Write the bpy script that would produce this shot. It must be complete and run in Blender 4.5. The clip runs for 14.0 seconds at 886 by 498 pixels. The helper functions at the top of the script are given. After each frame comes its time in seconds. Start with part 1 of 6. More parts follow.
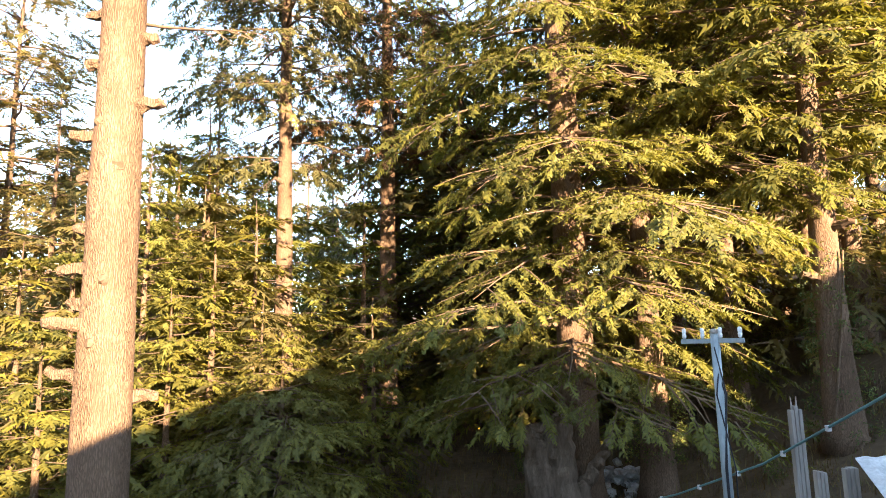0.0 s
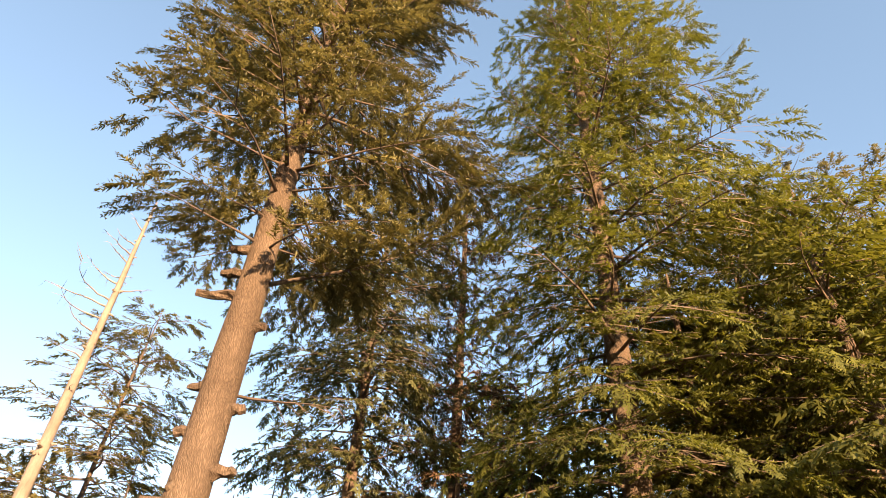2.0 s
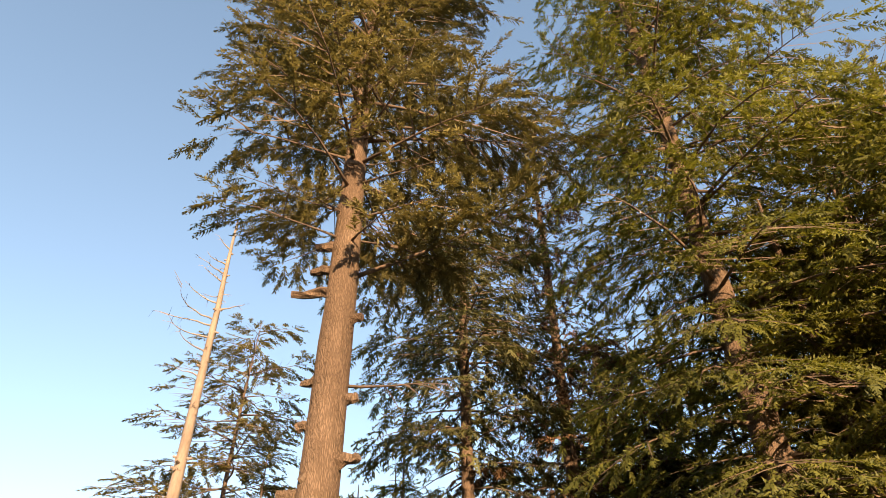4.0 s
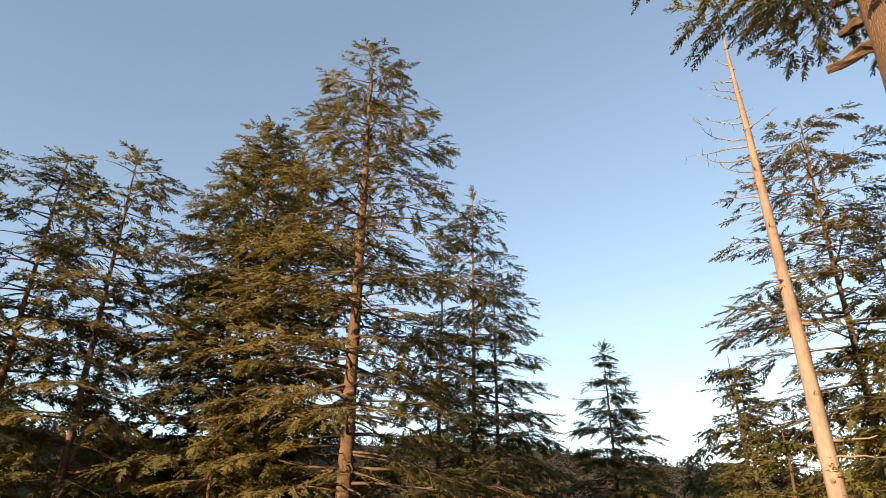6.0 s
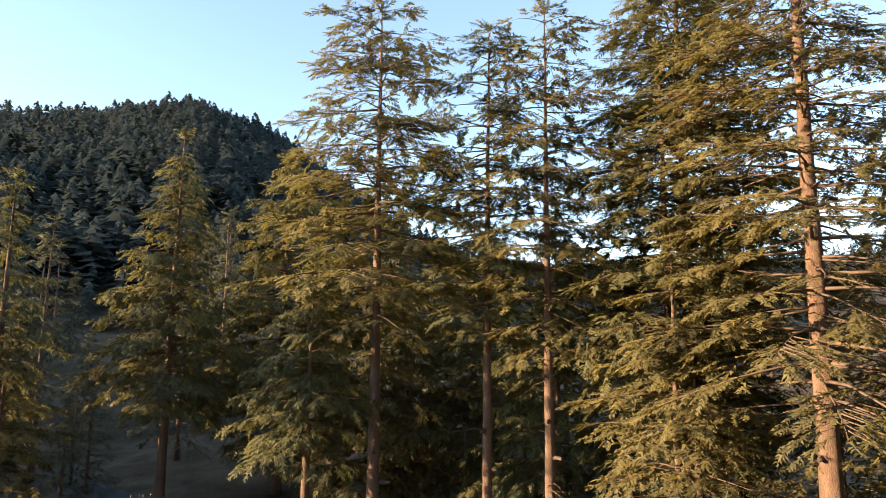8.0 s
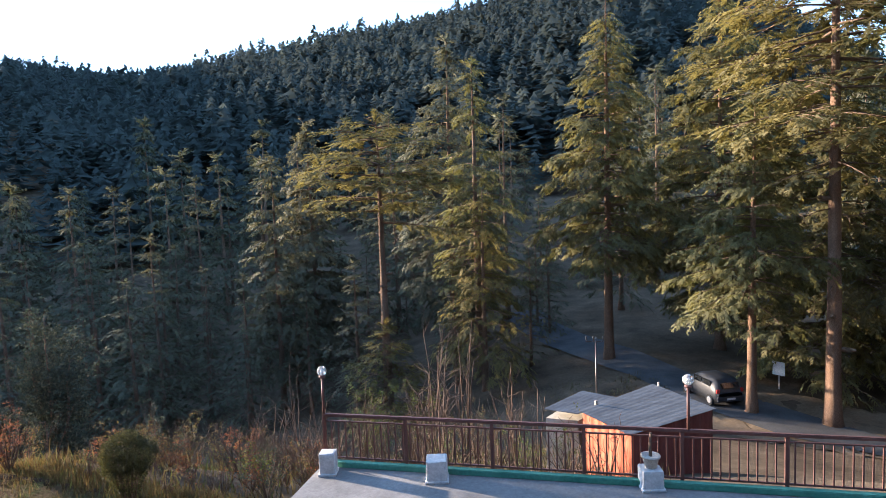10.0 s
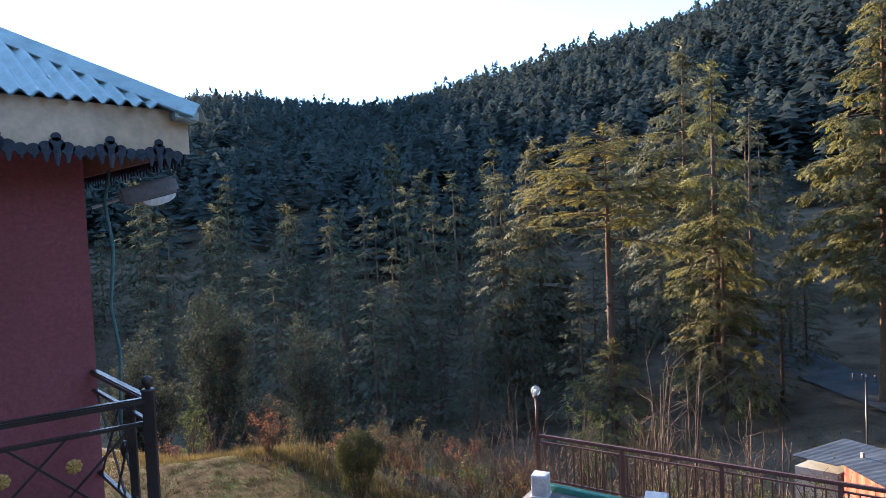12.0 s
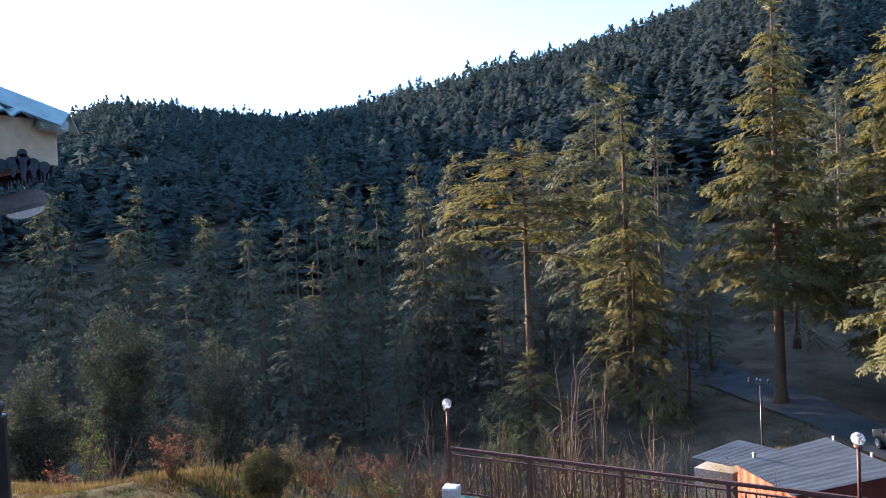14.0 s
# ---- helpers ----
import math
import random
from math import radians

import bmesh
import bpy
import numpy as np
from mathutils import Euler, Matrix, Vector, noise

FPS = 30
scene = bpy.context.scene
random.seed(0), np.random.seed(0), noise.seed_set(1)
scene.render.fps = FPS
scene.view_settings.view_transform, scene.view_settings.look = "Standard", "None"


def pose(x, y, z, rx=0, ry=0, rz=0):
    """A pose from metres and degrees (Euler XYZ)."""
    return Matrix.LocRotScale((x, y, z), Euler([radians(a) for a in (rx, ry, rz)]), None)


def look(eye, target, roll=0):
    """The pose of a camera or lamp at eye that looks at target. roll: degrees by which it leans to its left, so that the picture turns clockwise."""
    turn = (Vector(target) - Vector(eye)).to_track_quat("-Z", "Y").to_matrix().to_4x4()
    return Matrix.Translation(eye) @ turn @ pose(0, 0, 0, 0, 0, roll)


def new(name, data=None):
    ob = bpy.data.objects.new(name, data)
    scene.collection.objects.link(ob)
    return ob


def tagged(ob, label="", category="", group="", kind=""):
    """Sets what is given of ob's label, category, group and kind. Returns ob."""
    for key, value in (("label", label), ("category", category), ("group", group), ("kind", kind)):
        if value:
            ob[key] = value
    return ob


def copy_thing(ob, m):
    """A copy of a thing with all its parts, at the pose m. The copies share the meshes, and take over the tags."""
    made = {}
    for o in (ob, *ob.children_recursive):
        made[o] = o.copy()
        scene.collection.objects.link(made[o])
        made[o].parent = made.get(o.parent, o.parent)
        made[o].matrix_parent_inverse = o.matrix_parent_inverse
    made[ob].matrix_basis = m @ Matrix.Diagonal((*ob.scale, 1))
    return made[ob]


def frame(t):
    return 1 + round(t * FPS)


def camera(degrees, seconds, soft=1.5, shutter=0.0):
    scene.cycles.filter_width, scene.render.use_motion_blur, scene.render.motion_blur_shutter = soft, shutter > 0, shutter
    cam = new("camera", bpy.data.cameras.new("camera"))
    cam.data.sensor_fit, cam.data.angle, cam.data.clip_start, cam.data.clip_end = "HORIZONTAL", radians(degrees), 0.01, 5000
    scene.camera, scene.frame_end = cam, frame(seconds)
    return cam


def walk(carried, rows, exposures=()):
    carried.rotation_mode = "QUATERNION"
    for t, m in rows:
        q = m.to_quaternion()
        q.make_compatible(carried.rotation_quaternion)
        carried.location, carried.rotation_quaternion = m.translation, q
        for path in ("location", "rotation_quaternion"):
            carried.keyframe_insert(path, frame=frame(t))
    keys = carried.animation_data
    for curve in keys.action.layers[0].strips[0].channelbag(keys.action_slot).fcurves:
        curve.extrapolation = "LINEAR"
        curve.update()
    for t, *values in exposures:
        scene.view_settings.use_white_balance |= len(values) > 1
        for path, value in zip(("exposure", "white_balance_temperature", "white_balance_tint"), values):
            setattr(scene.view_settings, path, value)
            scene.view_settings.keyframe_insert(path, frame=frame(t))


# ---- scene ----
cam = camera(70.21, 14.0, soft=0.9, shutter=0.03)
PATH = [
    (0.0, pose(0.035, 1.283, 5.175, 98.52, 1.44, -1.86)),
    (0.5, pose(0.066, 1.176, 5.242, 109.51, 2.16, -0.46)),
    (1.0, pose(0.052, 1.101, 5.290, 118.68, 0.16, 2.17)),
    (1.5, pose(0.042, 1.066, 5.297, 126.16, -0.77, 5.17)),
    (2.0, pose(0.041, 1.044, 5.309, 130.95, -3.21, 2.58)),
    (2.2, pose(0.058, 1.020, 5.289, 133.45, -2.97, 1.94)),
    (3.0, pose(-0.028, 1.099, 5.247, 134.80, 0.20, 5.50)),
    (3.7, pose(-0.103, 1.168, 5.211, 131.00, 1.00, 11.00)),
    (4.3, pose(-0.167, 1.228, 5.180, 125.45, -0.75, 19.04)),
    (4.5, pose(-0.202, 1.199, 5.172, 122.50, -1.02, 23.53)),
    (5.0, pose(-0.286, 1.249, 5.185, 115.70, -3.14, 34.83)),
    (5.5, pose(-0.335, 1.194, 5.168, 113.53, -1.72, 52.45)),
    (6.0, pose(-0.355, 1.158, 5.156, 113.84, -0.55, 66.29)),
    (6.5, pose(-0.285, 1.074, 5.068, 111.51, 1.57, 73.82)),
    (7.0, pose(-0.163, 1.014, 5.143, 109.25, 2.16, 82.96)),
    (7.5, pose(-0.023, 0.772, 5.061, 105.72, 0.93, 92.57)),
    (8.0, pose(-0.033, 0.605, 4.844, 97.81, -0.51, 104.48)),
    (8.5, pose(-0.029, 0.567, 4.774, 90.40, -1.93, 116.30)),
    (9.0, pose(-0.026, 0.550, 4.772, 88.10, -1.02, 127.36)),
    (9.2, pose(-0.028, 0.541, 4.774, 87.23, -0.40, 131.16)),
    (11.3, pose(-0.284, 0.495, 4.841, 86.77, 4.16, 155.48)),
    (11.5, pose(-0.307, 0.492, 4.842, 86.97, 4.11, 157.90)),
    (12.0, pose(-0.373, 0.501, 4.851, 87.81, 2.61, 162.80)),
    (12.5, pose(-0.447, 0.514, 4.851, 88.21, 2.74, 165.69)),
    (13.0, pose(-0.503, 0.538, 4.870, 88.52, 1.75, 164.49)),
    (13.5, pose(-0.543, 0.554, 4.856, 88.98, 2.74, 160.58)),
    (14.0, pose(-0.604, 0.612, 4.847, 88.73, 2.57, 155.98)),
]
EXPOSURES = [(0.0, 3.5, 6300, 10), (0.5, 2.92, 6400, 10), (1.0, 2.48, 6550, 10), (1.5, 2.15, 6700, 10), (2.0, 2.15, 6800, 10), (5.0, 1.56, 6800, 10), (6.5, 1.46, 6900, 10), (7.5, 1.83, 6700, 10),
             (8.0, 2.24, 6200, 10), (8.5, 2.6, 5650, 10), (9.0, 2.78, 5300, 10), (11.5, 2.66, 5050, 10), (14.0, 2.66, 4950, 10)]
walk(cam, PATH, EXPOSURES)

# ---- world and sun ----
SUN_BEARING, SUN_HEIGHT = 206.0, 10.0          # degrees; bearing counted to the left of +y
world = bpy.data.worlds.new("sky")
scene.world = world
world.use_nodes = True
_wn = world.node_tree.nodes
_sky = _wn.new("ShaderNodeTexSky")
_sky.sky_type, _sky.sun_disc = "NISHITA", False
_sky.sun_elevation, _sky.sun_rotation = radians(SUN_HEIGHT), radians(-SUN_BEARING)
_sky.altitude, _sky.air_density, _sky.dust_density, _sky.ozone_density = 2000, 1.0, 0.9, 1.0
_soft = _wn.new("ShaderNodeGamma")                     # hazy air evens out the sky
_soft.inputs["Gamma"].default_value = 0.8
world.node_tree.links.new(_sky.outputs[0], _soft.inputs[0])
world.node_tree.links.new(_soft.outputs[0], _wn["Background"].inputs[0])
_wn["Background"].inputs[1].default_value = 0.145
sun = new("sun", bpy.data.lights.new("sun", "SUN"))
sun.data.energy, sun.data.angle, sun.data.color = 4.6, radians(0.6), (1.0, 0.71, 0.44)
_sb, _sh = radians(SUN_BEARING), radians(SUN_HEIGHT)
_sunward = Vector((-math.sin(_sb) * math.cos(_sh), math.cos(_sb) * math.cos(_sh), math.sin(_sh)))
sun.matrix_world = look(_sunward * 300, (0, 0, 0))


# ---- materials ----
def material(name, base, rough=0.8, metal=0.0, spec=0.3):
    m = bpy.data.materials.new(name)
    m.use_nodes = True
    b = m.node_tree.nodes["Principled BSDF"]
    b.inputs["Base Color"].default_value = (*base, 1)
    b.inputs["Roughness"].default_value, b.inputs["Metallic"].default_value = rough, metal
    b.inputs["Specular IOR Level"].default_value = spec
    return m, m.node_tree, b


def node(tree, kind, **sockets):
    n = tree.nodes.new(kind)
    for key, value in sockets.items():
        n.inputs[key.replace("_", " ")].default_value = value
    return n


def ramp(tree, source, stops):
    r = tree.nodes.new("ShaderNodeValToRGB")
    while len(r.color_ramp.elements) < len(stops):
        r.color_ramp.elements.new(0.5)
    for e, (at, colour) in zip(r.color_ramp.elements, stops):
        e.position, e.color = at, (*colour, 1)
    tree.links.new(source, r.inputs[0])
    return r


def mixed(tree, a, b, fac, mode="MIX"):
    m = tree.nodes.new("ShaderNodeMix")
    m.data_type, m.blend_type = "RGBA", mode
    for socket, value in ((m.inputs[6], a), (m.inputs[7], b), (m.inputs[0], fac)):
        if isinstance(value, (int, float)):
            socket.default_value = value
        elif isinstance(value, tuple):
            socket.default_value = (*value, 1)
        else:
            tree.links.new(value, socket)
    return m.outputs[2]


def coords(tree, scale=(1, 1, 1), world_space=False):
    m = tree.nodes.new("ShaderNodeMapping")
    m.inputs["Scale"].default_value = scale
    if world_space:
        tree.links.new(tree.nodes.new("ShaderNodeNewGeometry").outputs["Position"], m.inputs[0])
    else:
        tree.links.new(tree.nodes.new("ShaderNodeTexCoord").outputs["Object"], m.inputs[0])
    return m.outputs[0]


def noise_tex(tree, vec, scale, detail=4.0, rough=0.6):
    n = node(tree, "ShaderNodeTexNoise", Scale=scale, Detail=detail, Roughness=rough)
    tree.links.new(vec, n.inputs["Vector"])
    return n.outputs["Fac"]


def bumped(tree, bsdf, height, strength, distance):
    b = node(tree, "ShaderNodeBump", Strength=strength, Distance=distance)
    tree.links.new(height, b.inputs["Height"])
    tree.links.new(b.outputs[0], bsdf.inputs["Normal"])


def two_tone(name, dark, light, scale, stretch=(1, 1, 1), rough=0.85, bump=0.0, bump_size=0.01, metal=0.0, spec=0.3, fine=6.0, world_space=False):
    """A surface that varies at two scales: broad stains and a fine grain."""
    m, t, b = material(name, dark, rough, metal, spec)
    v = coords(t, stretch, world_space)
    broad = noise_tex(t, v, scale, 3)
    grain = noise_tex(t, v, scale * fine, 5, 0.7)
    c = mixed(t, ramp(t, broad, [(0.3, dark), (0.7, light)]).outputs[0], ramp(t, grain, [(0.25, (0.55,) * 3), (0.75, (1.25,) * 3)]).outputs[0], 0.7, "MULTIPLY")
    t.links.new(c, b.inputs["Base Color"])
    if bump:
        bumped(t, b, grain, bump, bump_size)
    return m


def bark(name, dark, light, plates=1.0):
    m, t, b = material(name, dark, 0.95, 0, 0.1)
    v = coords(t, (1, 1, 0.18))
    vo = node(t, "ShaderNodeTexVoronoi", Scale=33.0 * plates)
    vo.feature = "DISTANCE_TO_EDGE"
    warp = t.nodes.new("ShaderNodeVectorMath")
    warp.operation = "ADD"
    wn = node(t, "ShaderNodeTexNoise", Scale=6.0, Detail=3.0)
    t.links.new(v, wn.inputs["Vector"])
    t.links.new(v, warp.inputs[0])
    sc = t.nodes.new("ShaderNodeVectorMath")
    sc.operation = "SCALE"
    sc.inputs["Scale"].default_value = 0.12
    t.links.new(wn.outputs["Color"], sc.inputs[0])
    t.links.new(sc.outputs[0], warp.inputs[1])
    t.links.new(warp.outputs[0], vo.inputs["Vector"])
    crack = ramp(t, vo.outputs["Distance"], [(0.0, (0.58,) * 3), (0.22, (1.0,) * 3)])
    broad = noise_tex(t, coords(t, (1, 1, 0.5)), 1.1, 4)
    grain = noise_tex(t, v, 40, 5, 0.7)
    c = ramp(t, broad, [(0.3, dark), (0.7, light)]).outputs[0]
    c = mixed(t, c, crack.outputs[0], 0.8, "MULTIPLY")
    c = mixed(t, c, ramp(t, grain, [(0.25, (0.65,) * 3), (0.75, (1.2,) * 3)]).outputs[0], 0.7, "MULTIPLY")
    t.links.new(c, b.inputs["Base Color"])
    h = mixed(t, crack.outputs[0], grain, 0.25)
    bumped(t, b, h, 0.9, 0.05)
    return m


def foliage(name, dark, light, tips, through_light=0.35, patch=0.35, sheen=0.03, uneven=1.0):
    m = bpy.data.materials.new(name)
    m.use_nodes = True
    t = m.node_tree
    t.nodes.remove(t.nodes["Principled BSDF"])
    geo = t.nodes.new("ShaderNodeNewGeometry")
    info = t.nodes.new("ShaderNodeObjectInfo")
    v = coords(t)
    broad = noise_tex(t, v, patch, 3)
    c = ramp(t, geo.outputs["Random Per Island"], [(0.0, dark), (0.6, light), (1.0, tips)]).outputs[0]
    c = mixed(t, c, ramp(t, broad, [(0.3, (1 - 0.38 * uneven,) * 3), (0.7, (1 + 0.3 * uneven, 1 + 0.25 * uneven, 1 + 0.1 * uneven))]).outputs[0], 1.0, "MULTIPLY")
    c = mixed(t, c, ramp(t, info.outputs["Random"], [(0.0, (0.8, 0.88, 0.85)), (1.0, (1.15, 1.06, 0.95))]).outputs[0], 1.0, "MULTIPLY")
    d, s, g = (t.nodes.new("ShaderNodeBsdf" + k) for k in ("Diffuse", "Translucent", "Glossy"))
    g.inputs["Roughness"].default_value = 0.72
    for n in (d, s):
        t.links.new(c, n.inputs["Color"])
    mix = t.nodes.new("ShaderNodeMixShader")
    mix.inputs[0].default_value = through_light
    t.links.new(d.outputs[0], mix.inputs[1])
    t.links.new(s.outputs[0], mix.inputs[2])
    mix2 = t.nodes.new("ShaderNodeMixShader")
    mix2.inputs[0].default_value = sheen
    t.links.new(mix.outputs[0], mix2.inputs[1])
    t.links.new(g.outputs[0], mix2.inputs[2])
    t.links.new(mix2.outputs[0], t.nodes["Material Output"].inputs[0])
    return m


BARK = bark("cedar_bark", (0.125, 0.082, 0.054), (0.225, 0.152, 0.102))
BARK_RED = bark("reddish_cedar_bark", (0.16, 0.098, 0.062), (0.27, 0.172, 0.112))
BARK_THIN = bark("young_bark", (0.11, 0.08, 0.058), (0.20, 0.145, 0.10), 1.6)
LIMB = two_tone("limb_bark", (0.09, 0.063, 0.044), (0.18, 0.125, 0.085), 2.0, (1, 1, 1), 0.95, 0.6, 0.01, spec=0.1)
DEADWOOD = two_tone("bleached_wood", (0.20, 0.15, 0.115), (0.33, 0.26, 0.205), 1.6, (1, 1, 0.3), 0.9, 0.5, 0.01)
NEEDLES = foliage("cedar_needles", (0.112, 0.102, 0.035), (0.148, 0.131, 0.041), (0.180, 0.154, 0.047), 0.47)
# brighter, yellower copy of the needles: sunlight on the boughs put into the colour
NEEDLES_LIT = foliage("sunlit_cedar_needles", (0.112, 0.113, 0.016), (0.156, 0.151, 0.019), (0.200, 0.186, 0.024), 0.47)
# sheen above the default stands in for haze over the valley trees
NEEDLES_GREY = foliage("grey_cedar_needles", (0.078, 0.080, 0.046), (0.094, 0.094, 0.052), (0.110, 0.106, 0.058), 0.42, sheen=0.04)
NEEDLES_RED = foliage("withered_needles", (0.10, 0.055, 0.028), (0.16, 0.085, 0.040), (0.20, 0.12, 0.06))
# pale blue-green and nearly even: distance haze put into the needle colour
FAR_NEEDLES_HAZED = foliage("far_hazed_needles", (0.080, 0.097, 0.096), (0.084, 0.101, 0.099), (0.088, 0.105, 0.102), 0.5, 0.03, sheen=0.01, uneven=0.4)
# brown copy for the sunlit hill: warm sun and haze put into it
FAR_BROWN = foliage("far_sun_warmed_woods", (0.105, 0.088, 0.062), (0.125, 0.104, 0.074), (0.15, 0.122, 0.088), 0.3, 0.03, sheen=0.06)


# ---- geometry helpers ----
def part(name, geo, mat, parent=None, label="", smooth=False, normals=None):
    """Links verts and faces (or a bmesh) as one mesh object, under a thing or a part."""
    me = bpy.data.meshes.new(name)
    if isinstance(geo, bmesh.types.BMesh):
        geo.to_mesh(me)
        geo.free()
    elif isinstance(geo, np.ndarray):                # triangle soup
        n = len(geo)
        me.vertices.add(n)
        me.vertices.foreach_set("co", geo.astype(np.float32).ravel())
        me.loops.add(n)
        me.loops.foreach_set("vertex_index", np.arange(n, dtype=np.int32))
        me.polygons.add(n // 3)
        me.polygons.foreach_set("loop_start", np.arange(0, n, 3, dtype=np.int32))
        me.update(calc_edges=True)
        if normals is not None:                      # soft shading across a mass of leaves
            me.polygons.foreach_set("use_smooth", np.ones(n // 3, dtype=bool))
            a = me.attributes.new("custom_normal", "FLOAT_VECTOR", "POINT")
            a.data.foreach_set("vector", normals.astype(np.float32).ravel())
    else:
        me.from_pydata([tuple(v) for v in geo[0]], [], geo[1])
    me.materials.append(mat)
    if smooth:
        me.polygons.foreach_set("use_smooth", [True] * len(me.polygons))
    ob = new(name, me)
    if parent:
        ob.parent = parent
    if label:
        ob["label"] = label
    return ob


def thing(name, at, label, category, group="", turn=0.0):
    e = new(name)
    e.empty_display_size = 0.2
    e.matrix_basis = pose(*at, 0, 0, turn)
    return tagged(e, label, category, group)


def tube(points, radii, sides=8, lump=0.0, rng=None, cap=True):
    P = np.asarray(points, float)
    T = np.gradient(P, axis=0)
    T /= np.linalg.norm(T, axis=1)[:, None] + 1e-9
    ref = np.array([0.0, 0.0, 1.0]) if abs(T[:, 2]).mean() < 0.8 else np.array([1.0, 0.0, 0.0])
    U = np.cross(T, ref)
    U /= np.linalg.norm(U, axis=1)[:, None] + 1e-9
    W = np.cross(T, U)
    a = np.linspace(0, 2 * math.pi, sides, endpoint=False)
    R = np.repeat(np.asarray(radii, float)[:, None], sides, 1)
    if lump and rng is not None:
        R = R * (1 + lump * rng.standard_normal(R.shape))
    V = P[:, None] + R[..., None] * (np.cos(a)[None, :, None] * U[:, None] + np.sin(a)[None, :, None] * W[:, None])
    n = len(P)
    V = V.reshape(-1, 3)
    F = [(i * sides + j, i * sides + (j + 1) % sides, (i + 1) * sides + (j + 1) % sides, (i + 1) * sides + j) for i in range(n - 1) for j in range(sides)]
    if cap:
        F.append(tuple(range(sides))[::-1])
        F.append(tuple(range((n - 1) * sides, n * sides)))
    return V, F


def merged(geos):
    V, F, k = [], [], 0
    for v, f in geos:
        V.append(np.asarray(v, float))
        F += [tuple(i + k for i in q) for q in f]
        k += len(v)
    return np.concatenate(V), F


def box(x0, x1, y0, y1, z0, z1, bevel=0.0):
    bm = bmesh.new()
    bmesh.ops.create_cube(bm, size=1.0, matrix=Matrix.LocRotScale(((x0 + x1) / 2, (y0 + y1) / 2, (z0 + z1) / 2), None, (x1 - x0, y1 - y0, z1 - z0)))
    if bevel:
        bmesh.ops.bevel(bm, geom=bm.edges[:], offset=bevel, segments=2, affect="EDGES", profile=0.6)
    return bm


def beam(a, b, wide, high, bevel=0.0):
    """A straight bar of rectangular section from a to b, its height upright."""
    a, b = Vector(a), Vector(b)
    d = b - a
    q = d.to_track_quat("X", "Z")
    bm = bmesh.new()
    bmesh.ops.create_cube(bm, size=1.0, matrix=Matrix.LocRotScale((a + b) / 2, q, (d.length, wide, high)))
    if bevel:
        bmesh.ops.bevel(bm, geom=bm.edges[:], offset=bevel, segments=2, affect="EDGES")
    return bm


# ---- cedar sprays: short leafy twigs that the crowns are made of ----
_rs = np.random.default_rng(5)


def _feather_set(count, pairs, wide, hang, bristles, comb=1.0):
    """Flat cedar sprays one unit long: a bent stem with rows of tapering side shoots, their tips hanging, and bristles on top."""
    out = np.zeros((count, 2 * pairs + 2 + bristles, 3, 3))
    for k in range(count):
        bend, sway = hang * _rs.uniform(0.6, 1.4), _rs.uniform(-0.12, 0.12)

        def stem(s):
            return np.array([s * 0.95, sway * s * s, -0.45 * bend * s * s + 0.012 * _rs.standard_normal()])
        for i in range(2 * pairs):
            s = (i + _rs.uniform(0.0, 0.8)) / (2 * pairs)
            side = 1 if i % 2 else -1
            ang = side * radians(_rs.uniform(36, 68) * (1 - 0.45 * s))
            ln = comb * 0.50 * (0.45 + 0.55 * min(1.0, 3.5 * s)) * (1.06 - s) ** 0.55 * _rs.uniform(0.7, 1.25)
            d = np.array([math.cos(ang), math.sin(ang), -0.9 * bend * s - hang * _rs.uniform(-0.25, 0.9)])
            d /= np.linalg.norm(d)
            w = np.cross(d, np.array([_rs.normal(0, 0.3), _rs.normal(0, 0.45), 1.0]))
            w = w / np.linalg.norm(w) * wide * _rs.uniform(0.75, 1.3)
            b = stem(s)
            out[k, i] = (b + d * ln * 0.10 - w, b + d * ln * 0.35 + w, b + d * ln - np.array([0, 0, 0.25 * hang * ln]))
        for j in range(2):                                # the leafy stem itself, to its tip
            p, q = stem(0.05 + 0.45 * j), stem(0.62 + 0.45 * j)
            w = np.array([0.0, wide * 1.1, 0.3 * wide * _rs.standard_normal()])
            out[k, 2 * pairs + j] = (p - w, p + w, q)
        for i in range(bristles):                         # short upright shoots
            b = stem(_rs.uniform(0.05, 0.95)) + np.array([0, _rs.uniform(-0.22, 0.22), 0])
            d = np.array([_rs.uniform(0.0, 0.9), _rs.uniform(-0.7, 0.7), _rs.uniform(0.25, 1.0)])
            d *= _rs.uniform(0.10, 0.20) / np.linalg.norm(d)
            w = np.cross(d, _rs.standard_normal(3))
            w *= wide * 0.8 / (np.linalg.norm(w) + 1e-9)
            out[k, 2 * pairs + 2 + i] = (b - w, b + w, b + d)
    return out


def _leaf_set(count, leaves):
    """Loose clumps of small broad leaves."""
    out = np.zeros((count, leaves, 3, 3))
    for k in range(count):
        for i in range(leaves):
            b = np.array([_rs.uniform(0, 0.9), _rs.uniform(-0.35, 0.35), _rs.uniform(-0.25, 0.25)])
            d = _rs.standard_normal(3) + np.array([0.5, 0, 0.1])
            d *= _rs.uniform(0.22, 0.38) / np.linalg.norm(d)
            w = np.cross(d, _rs.standard_normal(3))
            w *= 0.075 / (np.linalg.norm(w) + 1e-9)
            out[k, i] = (b - w, b + w + 0.3 * d, b + d)
    return out


